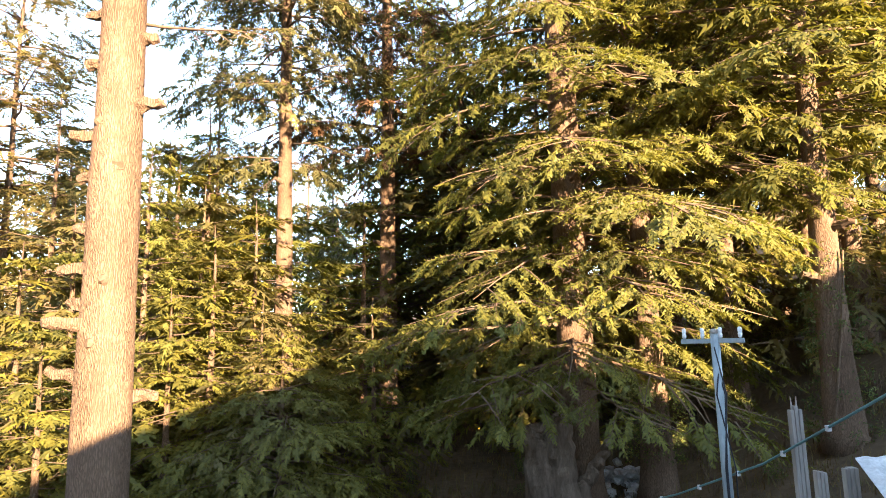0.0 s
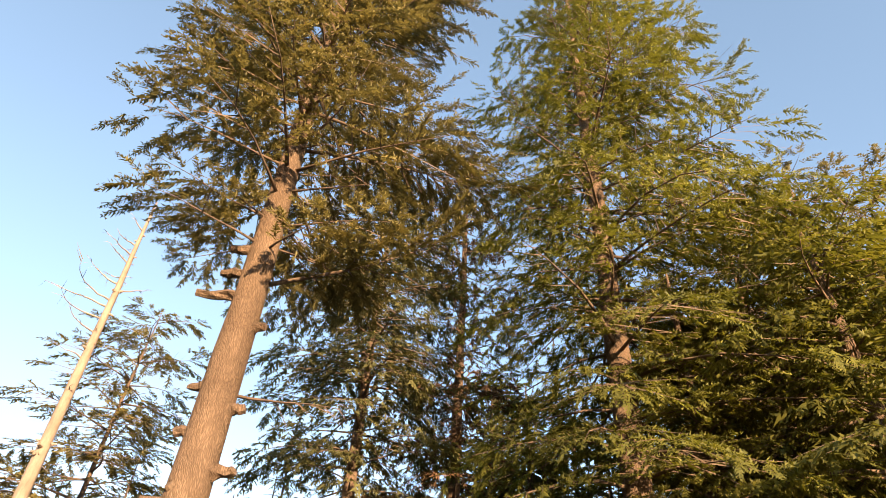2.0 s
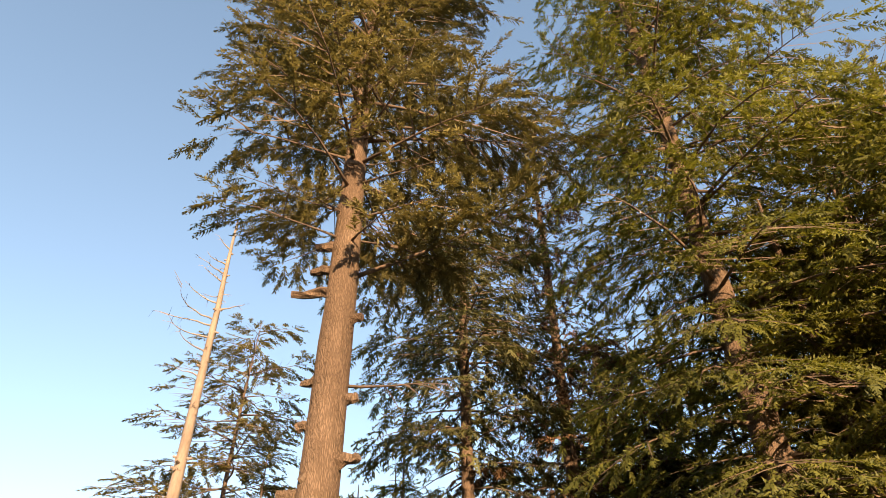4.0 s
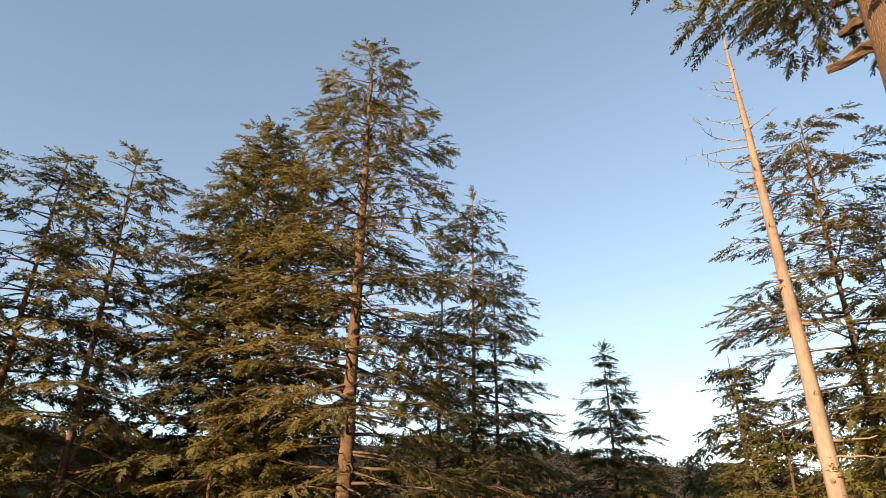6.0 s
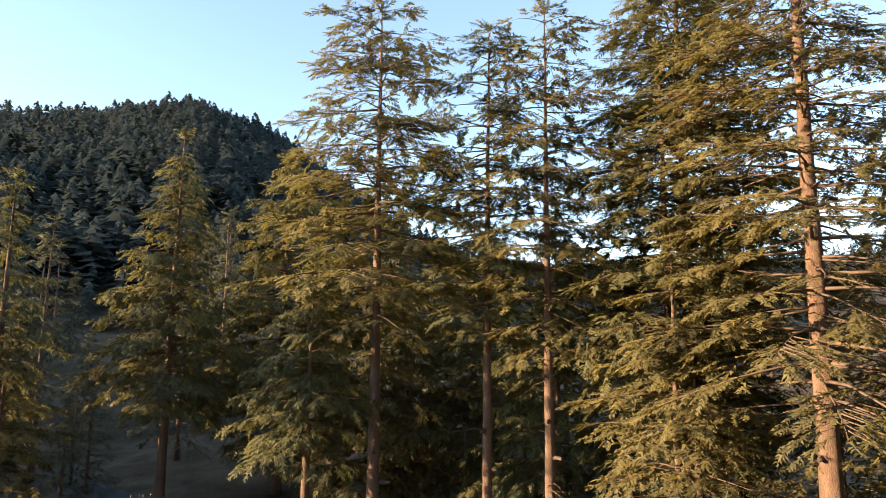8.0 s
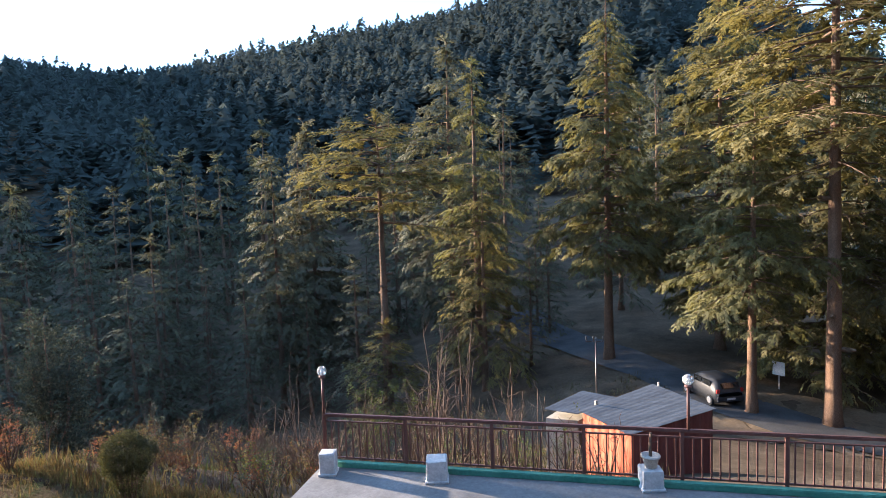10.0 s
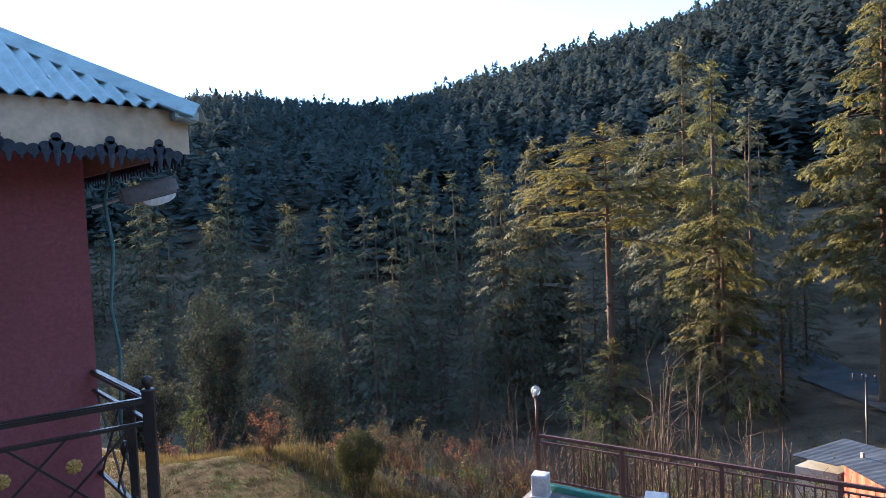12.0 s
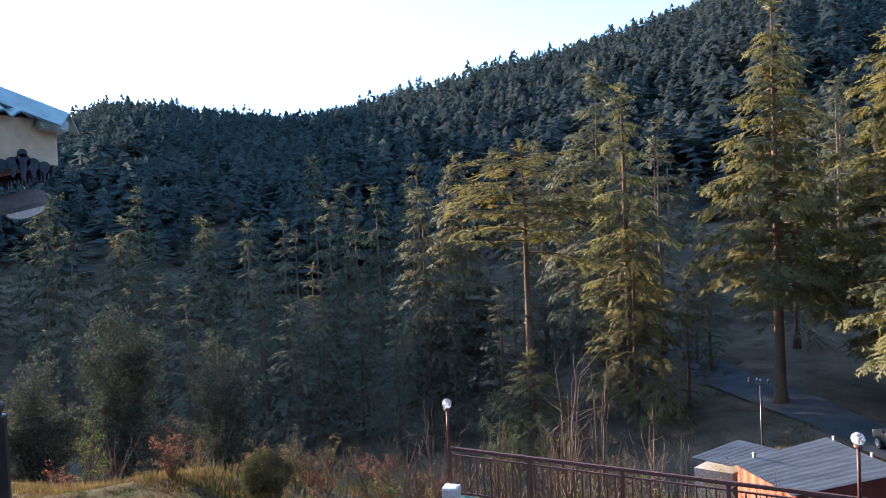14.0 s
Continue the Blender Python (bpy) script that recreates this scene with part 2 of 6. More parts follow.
# 12: nearest trees; 9: broad leaves; 11: the grove; 10: hanging boughs of the grove; 7: the valley
SPRAYS = {12: _feather_set(20, 8, 0.042, 0.28, 7, 0.76), 11: _feather_set(16, 5, 0.058, 0.14, 2), 10: _feather_set(16, 5, 0.058, 0.42, 2), 9: _leaf_set(16, 10), 8: _feather_set(16, 5, 0.055, 0.42, 1), 7: _feather_set(16, 3, 0.085, 0.55, 2)}


def grow_sprays(pos, fwd, scale, blades, rng):
    """Triangles of sprays at pos, along fwd."""
    pos, fwd = np.asarray(pos), np.asarray(fwd)
    n = len(pos)
    if n == 0:
        return np.zeros((0, 3))
    X = fwd / (np.linalg.norm(fwd, axis=1)[:, None] + 1e-9)
    up = np.array([0, 0, 1.0]) + 0.16 * rng.standard_normal((n, 3))
    Y = np.cross(up, X)
    Y /= np.linalg.norm(Y, axis=1)[:, None] + 1e-9
    Z = np.cross(X, Y)
    B = np.stack([X, Y, Z], 1)                         # rows: local axes
    T = SPRAYS[blades][rng.integers(0, 12, n)]
    s = (np.asarray(scale) * rng.uniform(0.75, 1.25, n))[:, None, None, None]
    V = np.einsum("nbvi,nij->nbvj", T * s, B) + pos[:, None, None]
    return V.reshape(-1, 3)


def soft_normals(V, axis, up=0.35, out=0.5, own=0.3, loose=0.7):
    """Normals of brushy shoots: scattered, with a lean away from the trunk's axis and upwards; the triangles are turned to suit."""
    T = V.reshape(-1, 3, 3).copy()
    if len(T) == 0:
        return V, V
    f = np.cross(T[:, 1] - T[:, 0], T[:, 2] - T[:, 0])
    f /= np.linalg.norm(f, axis=1)[:, None] + 1e-12
    c = T.mean(1)
    o = c - axis(c[:, 2])
    o[:, 2] = 0
    o /= np.linalg.norm(o, axis=1)[:, None] + 1e-6
    r = np.random.default_rng(len(T)).standard_normal((len(T), 3))
    r /= np.linalg.norm(r, axis=1)[:, None] + 1e-9
    m = out * o + np.array([0, 0, up]) + loose * r
    back = (f * m).sum(1) < 0
    T[back] = T[back][:, ::-1]
    f[back] *= -1
    m = m + own * f
    m /= np.linalg.norm(m, axis=1)[:, None] + 1e-12
    return T.reshape(-1, 3), np.repeat(m, 3, 0)


class Crown:
    """Collects the limbs, twigs and sprays of one tree."""

    def __init__(self, rng, spray, blades, step):
        self.rng, self.spray, self.blades, self.step = rng, spray, blades, step
        self.pos, self.fwd, self.twigs, self.limbs = [], [], [], []

    def limb(self, start, az, length, rise, droop, leafy_from=0.3, thick=None, fill=1.0, crook=0.05, twig_len=0.42, lift=0.0):
        rng = self.rng
        n = 9
        s = np.linspace(0, 1, n)
        a = az + np.cumsum(rng.normal(0, crook * 2, n)) * s
        step = length / (n - 1)
        P = np.zeros((n, 3))
        P[0] = start
        for i in range(1, n):
            e = rise - droop * 2 * s[i] + lift * s[i] ** 3 * 3 + rng.normal(0, crook)
            P[i] = P[i - 1] + step * np.array([-math.sin(a[i]) * math.cos(e), math.cos(a[i]) * math.cos(e), math.sin(e)])
        t = thick or (0.018 + 0.011 * length)
        self.limbs.append((P, t * (1 - 0.9 * s ** 0.7)))
        if fill <= 0:
            for k in range(int(3 + length * 1.6)):        # a dead limb: bare twigs alone
                u = rng.uniform(0.25, 1.0)
                self._twig(P, s, u, rng.choice([-1, 1]), length * rng.uniform(0.12, 0.3), False)
            return P
        u = leafy_from
        while u < 1.0:
            for side in (-1, 1):
                if rng.random() < fill:
                    reach = twig_len * length * (0.25 + 0.75 * math.sin(math.pi * min(1.0, (u - leafy_from) / (1.02 - leafy_from) * 0.8 + 0.18)))
                    self._twig(P, s, u, side, min(reach, 2.4) * rng.uniform(0.6, 1.15) + 0.15, True)
            u += 1.26 * self.step / max(length, 0.5) * rng.uniform(0.8, 1.3)
        self._leaf(P[-1], P[-1] - P[-2])
        return P

    def _leaf(self, p, d):
        self.pos.append(p)
        self.fwd.append(d / (np.linalg.norm(d) + 1e-9))

    def _twig(self, P, s, u, side, length, leafy):
        rng = self.rng
        x = u * (len(P) - 1)
        i = min(int(x), len(P) - 2)
        p0 = P[i] + (P[i + 1] - P[i]) * (x - i)
        d = P[i + 1] - P[i]
        d = d / (np.linalg.norm(d) + 1e-9)
        ang = side * radians(rng.uniform(40, 80)) * (1.1 - 0.4 * u)
        c, sn = math.cos(ang), math.sin(ang)
        h = np.array([d[0] * c - d[1] * sn, d[0] * sn + d[1] * c, d[2] * 0.6 + (rng.uniform(-0.10, 0.06) if leafy else rng.uniform(-0.4, 0.2))])
        sag = rng.uniform(0.04, 0.16) if leafy else rng.uniform(-0.1, 0.5)
        k = max(2, int(length / (1.26 * self.step) + 1.5))
        q = np.linspace(0, 1, k + 1)
        pts = p0 + np.outer(q * length, h) - np.outer(sag * length * q * q, [0, 0, 1])
        if not leafy or (length > 1.5 and self.step < 0.8):
            self.twigs.append((pts[[0, k // 2, k]], 0.010 + 0.007 * length))
        if leafy:
            dirs = np.gradient(pts, axis=0)
            for j in range(1, k + 1):
                self._leaf(pts[j] - 0.3 * self.spray * dirs[j] / (np.linalg.norm(dirs[j]) + 1e-9), dirs[j] - np.array([0, 0, rng.uniform(-0.1, 0.35) * np.linalg.norm(dirs[j])]))

    def twig_mesh(self):
        V, F = [], []
        for pts, r in self.twigs:
            k = len(V)
            for p, rr in zip(pts, (r, r * 0.7, r * 0.25)):
                for a in (0.0, 2.09, 4.19):
                    V.append((p[0] + rr * math.cos(a), p[1] + rr * math.sin(a) * 0.6, p[2] + rr * math.sin(a + 0.6)))
            for i in (0, 3):
                for j in range(3):
                    F.append((k + i + j, k + i + (j + 1) % 3, k + i + 3 + (j + 1) % 3, k + i + 3 + j))
        return V, F

    def leaves(self):
        pos, fwd = np.array(self.pos), np.array(self.fwd)
        if self.blades >= 10:                            # foliage gathers in clumps, with gaps between
            f = 6.283 / (5 * self.spray)
            x, y, z = (pos * f).T
            n = np.sin(x + 1.7 * np.sin(0.6 * y)) + np.sin(y + 1.3 * np.sin(0.7 * z + 1)) + np.sin(1.7 * z + 1.1 * np.sin(0.5 * x))
            pos, fwd = pos[n > -0.9], fwd[n > -0.9]
            fwd = fwd + self.rng.normal(0, 0.2, fwd.shape) * (1, 1, 0.6)
        return grow_sprays(pos, fwd, np.full(len(pos), self.spray * 1.45), self.blades, self.rng)


def trunk_geo(height, diam, lean, rng, rings=26, sides=14, top=0.06, flare=0.45):
    z = np.linspace(0, 1, rings) ** 1.15
    sway = np.cumsum(rng.normal(0, 0.012, (rings, 2)), 0) * height / rings * 1.5
    P = np.stack([lean[0] * z * height + sway[:, 0] * z, lean[1] * z * height + sway[:, 1] * z, z * height], 1)
    r = 0.5 * diam * ((1 - z) ** 0.85 * (1 - top) + top) + 0.5 * diam * flare * np.exp(-z * height / 0.7)
    V, F = tube(P, r, sides, 0.025, rng)
    return P, r, (V, F)


PROFILES = {
    "cone": lambda u: (1 - u) ** 0.75 * min(1.0, 0.65 + u * 2.2),
    "column": lambda u: min(1.0, 0.6 + 2 * u) * (1 - u ** 2.6) ** 0.9,
    "dome": lambda u: min(1.0, 0.62 + 1.6 * u) * max(0.0, 1 - u ** 3.6) ** 0.75,
    "table": lambda u: 0.55 + 0.45 * math.sin(3.0 * u + 0.4) if u < 0.9 else 0.55,
    "umbrella": lambda u: float(np.interp(u, (0, 0.15, 0.45, 0.75, 0.93, 1), (0.6, 0.85, 1, 0.78, 0.55, 0.35))),
    "ragged": lambda u: (1 - u) ** 0.6 * (0.68 + 0.32 * math.sin(u * 23) ** 2) + 0.17,
}


def cedar(at, height, diam, label, first=0.3, spread=5.0, limbs=60, shape="column", needles=None, seed=1, lean=(0, 0), rise=(0.05, 0.35), droop=0.25, fill=1.0,
          spray=0.5, blades=12, step=0.34, dead=0, stubs=0, split=True, group="", bark_mat=None, name="cedar_tree", extra=(), twig_len=0.42, lift=0.0, gaps=0.0, dead_at=None, leafy=0.3, lush=1.35, skew=None, tier=5):
    """A deodar: a tapered trunk, tiers of limbs, and a crown of leafy sprays. extra: limbs of its own (height, bearing, length, rise, droop, leafy)."""
    rng = np.random.default_rng(seed)
    tree = thing(name, at, label, "tree", group)
    P, r, geo = trunk_geo(height, diam, lean, rng) if split else trunk_geo(height, diam, lean, rng, 10, 7)
    part("trunk", geo, bark_mat or BARK, tree, smooth=True)
    c = Crown(rng, spray, (10 if droop >= 0.24 else 11) if blades == 12 and spray >= 0.49 else blades, step)

    def on_trunk(z):
        u = np.interp(z, P[:, 2], np.arange(len(P)))
        i = min(int(u), len(P) - 2)
        return P[i] + (P[i + 1] - P[i]) * (u - i), np.interp(z, P[:, 2], r)

    az = rng.uniform(0, 6.28)
    limbs = int(limbs * lush)
    for k in range(limbs):
        u = (tier * (k // tier) + 0.5 * tier + rng.normal(0, 0.14 * tier)) / limbs      # limbs stand in tiers
        u = min(max(u, 0.0), 0.99)
        if gaps and math.sin(u * 31 + seed) > 1.2 - gaps * 2:
            continue
        z = height * (first + (0.985 - first) * u)
        az += 2.4 + rng.normal(0, 0.35)
        L = spread * PROFILES[shape](u) * rng.uniform(0.6, 1.12)
        if skew:                                         # a crown fuller on one side
            L *= 1 + skew[1] * math.cos(az - radians(skew[0]))
        if L < 0.35:
            L = 0.35
        p, _ = on_trunk(z)
        c.limb(p, az, L, rise[0] + (rise[1] - rise[0]) * u + rng.normal(0, 0.07), droop * rng.uniform(0.6, 1.3), leafy * rng.uniform(0.6, 1.3), fill=fill, twig_len=twig_len, lift=lift)
    for k in range(dead):
        lo, hi = dead_at or (first * 0.35, first + 0.25)
        z = height * rng.uniform(lo, hi)
        p, _ = on_trunk(z)
        c.limb(p, rng.uniform(0, 6.28), spread * rng.uniform(0.25, 0.6), rng.uniform(-0.3, 0.15), rng.uniform(-0.1, 0.3), fill=0, thick=0.035, crook=0.14)
    for z, bearing, L, up, dr, fl in extra:
        p, _ = on_trunk(z)
        c.limb(p, radians(bearing), L, up, dr, 0.2, fill=fl, crook=0.09, thick=0.02 + 0.012 * L, twig_len=twig_len)
    # a tuft at the leader
    for k in range(10):
        a = rng.uniform(0, 6.28)
        c._leaf(P[-1] - np.array([0, 0, rng.uniform(0, 0.6)]), np.array([math.cos(a), math.sin(a), rng.uniform(0.3, 1.6)]))
    if split:
        for pts, rad in c.limbs:
            part("limb", tube(pts[::2], rad[::2], 4), LIMB, tree, smooth=True)
    else:
        part("branchwork", merged([tube(pts[::8], rad[::8], 3, cap=False) for pts, rad in c.limbs]), LIMB, tree, smooth=True)["kind"] = "stuff"
    if c.twigs:
        part("twigwork", c.twig_mesh(), LIMB, tree)["kind"] = "stuff"
    leaves, facing = soft_normals(c.leaves(), lambda z: np.stack([np.interp(z, P[:, 2], P[:, 0]), np.interp(z, P[:, 2], P[:, 1]), z], 1), *((0.4, 0.62, 0.45, 0.3) if split else (0.6, 0.5, 0.2, 0.35)))
    part("crown", leaves, needles or NEEDLES, tree, normals=facing)
    for k in range(stubs):
        z = height * rng.uniform(first * 0.3, first)
        stub(tree, on_trunk, z, rng.uniform(0, 360), rng.uniform(0.25, 0.7), rng)
    return tree, on_trunk, rng


def stub(tree, on_trunk, z, bearing, length, rng, mat=None, thick=0.09):
    """The broken foot of a lost branch."""
    p, r = on_trunk(z)
    b = radians(bearing)
    d = np.array([-math.sin(b), math.cos(b), rng.uniform(-0.15, 0.25)])
    q = np.linspace(0, 1, 5)
    pts = p + np.outer(r * 0.7 + q * length, d) + rng.normal(0, 0.015, (5, 3))
    part("branch_stub", tube(pts, thick * (1.35 - 0.55 * q), 8, 0.16, rng), mat or LIMB, tree, smooth=False)


# ---- the ground: one sheet from the terrace to the hills ----
RADII = (0, 8, 14, 22, 33, 50, 80, 140)
RELIEF = {                                   # bearing: heights at those radii
    -100: (0, 0, 1.0, 3, 6, 11, 20, 34), -60: (0, 0, 1.2, 4.2, 9, 15, 25, 40), -38: (0, 0.3, 1.9, 4.0, 7.2, 12, 20, 32), -25: (0, 0.2, 0.8, 1.5, 4.6, 9, 16, 28), -15: (0, 0, 0.2, 0.1, 2.2, 5, 8, 13), 0: (0, 0, 0, 0.6, 1.2, 1.5, 0, -4),
    25: (0, 0, -0.5, -1.5, -2.5, -4, -8, -14), 60: (0, 0, -1, -3.5, -6.5, -8, -11, -16), 95: (0, 0, -0.4, -4, -7, -8, -9, -8), 125: (0, 0, -1.6, -4.6, -7, -7.0, -6, 8),
    136: (0, 0, -1.7, -4.9, -9.0, -8.2, -7.4, 6), 150: (0, 0, -1.8, -5, -9, -12, -11, 2), 175: (0, 0, -0.1, -4, -9, -14, -17, -6), 200: (0, 0, 0, -0.5, -3, -8, -10, 0), 240: (0, 0, 0, 0, 0, 0, 0, 5),
}
RIDGE = ((-100, 12, 400), (-60, 12, 400), (-25, 8, 400), (0, 2.5, 500), (40, 3.8, 600), (52, 5.4, 600), (62, 6.7, 600), (80, 6.4, 560), (95, 6.0, 540), (107, 8.0, 520), (114, 12.8, 500), (120, 16.6, 480), (127, 18.6, 470),
         (135, 16.4, 470), (143, 14.8, 470), (151, 13.5, 470), (156, 12.3, 470), (160, 11.7, 480), (165, 10.3, 480), (169, 9.9, 540), (173, 10.3, 640), (179, 11.1, 760), (184, 10.9, 760), (188, 9.0, 760), (198, 7, 700), (206, 3, 700), (240, 3, 600))
_bs = np.array(sorted(RELIEF))
_hs = np.array([RELIEF[b] for b in _bs], float)
_ridge = np.array(RIDGE, float)


def ground_height(x, y):
    x, y = np.asarray(x, float), np.asarray(y, float)
    b = np.degrees(np.arctan2(-x, y))
    b = np.where(b < -110, b + 360, b)
    rr = np.hypot(x, y)
    cols = np.stack([np.interp(b, _bs, _hs[:, k]) for k in range(len(RADII))], -1)
    e, far = np.interp(b, _ridge[:, 0], _ridge[:, 1]), np.interp(b, _ridge[:, 0], _ridge[:, 2])
    crest = 4.8 + far * np.tan(np.radians(e))
    z = np.zeros_like(rr)
    for k in range(len(RADII) - 1):
        q = (rr - RADII[k]) / (RADII[k + 1] - RADII[k])
        z = np.where((q >= 0) & (q < 1), cols[..., k] + (cols[..., k + 1] - cols[..., k]) * q, z)
    q = (rr - 140) / (far - 140)
    z = np.where((q >= 0) & (q < 1), cols[..., -1] + (crest - cols[..., -1]) * np.clip(q, 0, 1) ** 0.9, z)
    q = (rr - far) / 900
    return np.where(q >= 0, crest - (crest + 30) * np.clip(q, 0, 1) ** 1.2, z)


def ground_at(x, y):
    return float(ground_height(x, y))


GROUND = two_tone("forest_floor", (0.070, 0.053, 0.036), (0.155, 0.116, 0.077), 0.35, (1, 1, 1), 0.95, 0.8, 0.05, spec=0.02, fine=14, world_space=True)
_rads = np.concatenate([np.linspace(0, 60, 61)[1:], np.geomspace(62, 1600, 60)])
_angs = np.radians(np.arange(0, 360, 1.5))
_gx, _gy = np.outer(_rads, -np.sin(_angs)), np.outer(_rads, np.cos(_angs))
_gz = ground_height(_gx, _gy)
_gr = np.random.default_rng(3)
_gz += _gr.normal(0, 0.05, _gz.shape) * np.clip((_rads[:, None] - 24) / 10, 0, 1.5)
_gz -= np.where(_rads[:, None] < 13.5, 0.14, 0.0)
_gv = np.concatenate([[[0, 0, -0.14]], np.stack([_gx, _gy, _gz], -1).reshape(-1, 3)])
_m = len(_angs)
_gf = [(0, 1 + j, 1 + (j + 1) % _m) for j in range(_m)] + [(1 + i * _m + j, 1 + (i + 1) * _m + j, 1 + (i + 1) * _m + (j + 1) % _m, 1 + i * _m + (j + 1) % _m) for i in range(len(_rads) - 1) for j in range(_m)]
tagged(part("ground", (_gv, _gf), GROUND, smooth=True), "brown forest ground rising to wooded hills", "ground", kind="structure")


def base(x, y, sink=0.15):
    return (x, y, ground_at(x, y) - sink)


def tall(x, y, top, *args, **kw):
    """A cedar on the ground at x, y whose tip stands at height top."""
    at = base(x, y)
    return cedar(at, top - at[2], *args, **kw)


# ---- the near grove ----
_t, _on, _r = tall(-5.46, 12.54, 36.0, 1.05, "huge old cedar with a bare brown trunk and broken branch stubs", first=0.42, spread=5.0, limbs=56, shape="dome", seed=11, skew=(-90, 0.2),
                   droop=0.10, rise=(0.0, 0.6), spray=0.40, blades=12, step=0.255, fill=1.0, dead=6, dead_at=(0.38, 0.55), needles=NEEDLES, leafy=0.22, lush=2.0,
                   extra=((14.6, -75, 5.5, 0.35, -0.05, 0.9), (11.9, -80, 2.6, 0.02, 0.1, 0.0), (20.5, 100, 3.6, 0.2, 0.1, 0.8)))
for _z, _b, _l in ((6.5, 80, 0.45), (7.3, 95, 0.5), (8.0, 85, 0.35), (9.0, 70, 0.5), (9.6, 100, 0.45), (11.1, 90, 0.4), (12.0, 80, 0.45), (14.3, 95, 0.9), (15.0, 85, 0.6), (15.6, 100, 0.5), (5.2, 80, 0.7), (5.0, -60, 0.5),
                   (4.4, 60, 0.4), (10.2, -100, 0.5), (11.6, -90, 0.35), (6.2, 130, 0.6), (13.4, -95, 0.3)):
    stub(_t, _on, _z, _b, _l * 1.1, _r, BARK, 0.105)
for _z, _b in ((7.0, 190), (8.9, 210), (5.9, 170), (9.9, 150)):
    stub(_t, _on, _z, _b, 0.16, _r, LIMB, 0.10)
tall(-5.47, 26.69, 32, 0.85, "tall cedar with a sunlit pale trunk and a grey-green crown", first=0.40, spread=5.2, limbs=62, shape="dome", seed=12, lush=1.9, leafy=0.2, spray=0.52, step=0.40, dead=8, stubs=6, droop=0.28, gaps=0.12)
tall(-1.51, 30.24, 39, 0.92, "tall cedar with a banded sunlit trunk and thin withered boughs", first=0.34, spread=4.6, limbs=60, shape="ragged", seed=13, spray=0.52, step=0.40, dead=14, stubs=6, droop=0.25, needles=NEEDLES_RED, fill=0.9, lush=1.6)
_t, _on, _r = tall(4.48, 19.76, 45, 1.15, "broad cedar with dense yellow-green boughs from low down", first=0.09, spread=6.9, limbs=112, shape="dome", seed=14, lush=1.6, leafy=0.14, skew=(-100, 0.22), spray=0.48, blades=12, step=0.37, dead=9, dead_at=(0.2, 0.5), droop=0.30,
                   needles=NEEDLES_LIT, rise=(0.0, 0.25), extra=((11.5, 190, 3.2, 0.1, 0.3, 0.0), (9.3, 240, 2.6, 0.6, -0.2, 0.0), (6.4, 140, 5.5, 0.02, 0.14, 1.0), (5.6, 105, 5.8, 0.05, 0.16, 1.0), (4.6, 125, 5.0, 0.0, 0.2, 1.0), (5.2, 165, 4.4, 0.0, 0.22, 1.0), (3.8, 90, 4.6, 0.05, 0.2, 1.0), (7.4, 200, 4.6, 0.05, 0.18, 1.0), (7.8, 120, 4.2, 0.08, 0.2, 1.0), (6.8, 230, 4.8, 0.05, 0.2, 1.0), (8.8, 150, 4.2, 0.08, 0.2, 1.0), (9.8, 185, 4.6, 0.1, 0.2, 1.0), (9.4, 95, 3.8, 0.1, 0.2, 1.0), (4.0, 190, 4.0, 0.0, 0.2, 1.0)))
tall(6.80, 20.11, 21, 0.95, "cedar with an ivy-grown trunk beside a utility pole", first=0.34, spread=5.2, limbs=56, shape="cone", seed=15, spray=0.38, step=0.28, droop=0.3, needles=NEEDLES_LIT, dead=4)
tall(10.5, 22.5, 26, 0.8, "tall cedar with a full crown on the slope", first=0.38, spread=6.4, limbs=72, shape="dome", seed=16, spray=0.52, step=0.40, droop=0.3, dead=8, needles=NEEDLES_LIT)
tall(15.5, 24.0, 31, 0.8, "tall cedar with a thin spreading crown on the slope", first=0.45, spread=6.0, limbs=40, shape="umbrella", seed=17, spray=0.5, step=0.4, droop=0.12, dead=12, dead_at=(0.5, 0.95), needles=NEEDLES, fill=0.75)
for _b, _d, _w in ((-22.5, 37, 0.45), (-27.2, 33, 0.5), (-28.8, 36, 0.4), (-31.4, 30, 0.65), (-33.8, 27, 0.75), (-37.0, 34, 0.5), (-19.0, 40, 0.5)):
    tall(-math.sin(radians(_b)) * _d, math.cos(radians(_b)) * _d, 5 + _d * math.tan(radians(33)), _w, "cedar with a bare lower trunk on the shaded slope", first=0.42, spread=4.6, limbs=34, shape="dome", seed=int(500 + _d * 7), spray=0.7, step=0.6, droop=0.25, group="cedars of the slope")

tall(10.45, 17.05, 22, 0.85, "thick cedar with a dark ivy-grown trunk on the slope", first=0.36, spread=4.8, limbs=50, shape="dome", seed=18, lush=1.7, leafy=0.15, spray=0.52, step=0.40, droop=0.3, dead=6, stubs=4, needles=NEEDLES_LIT)


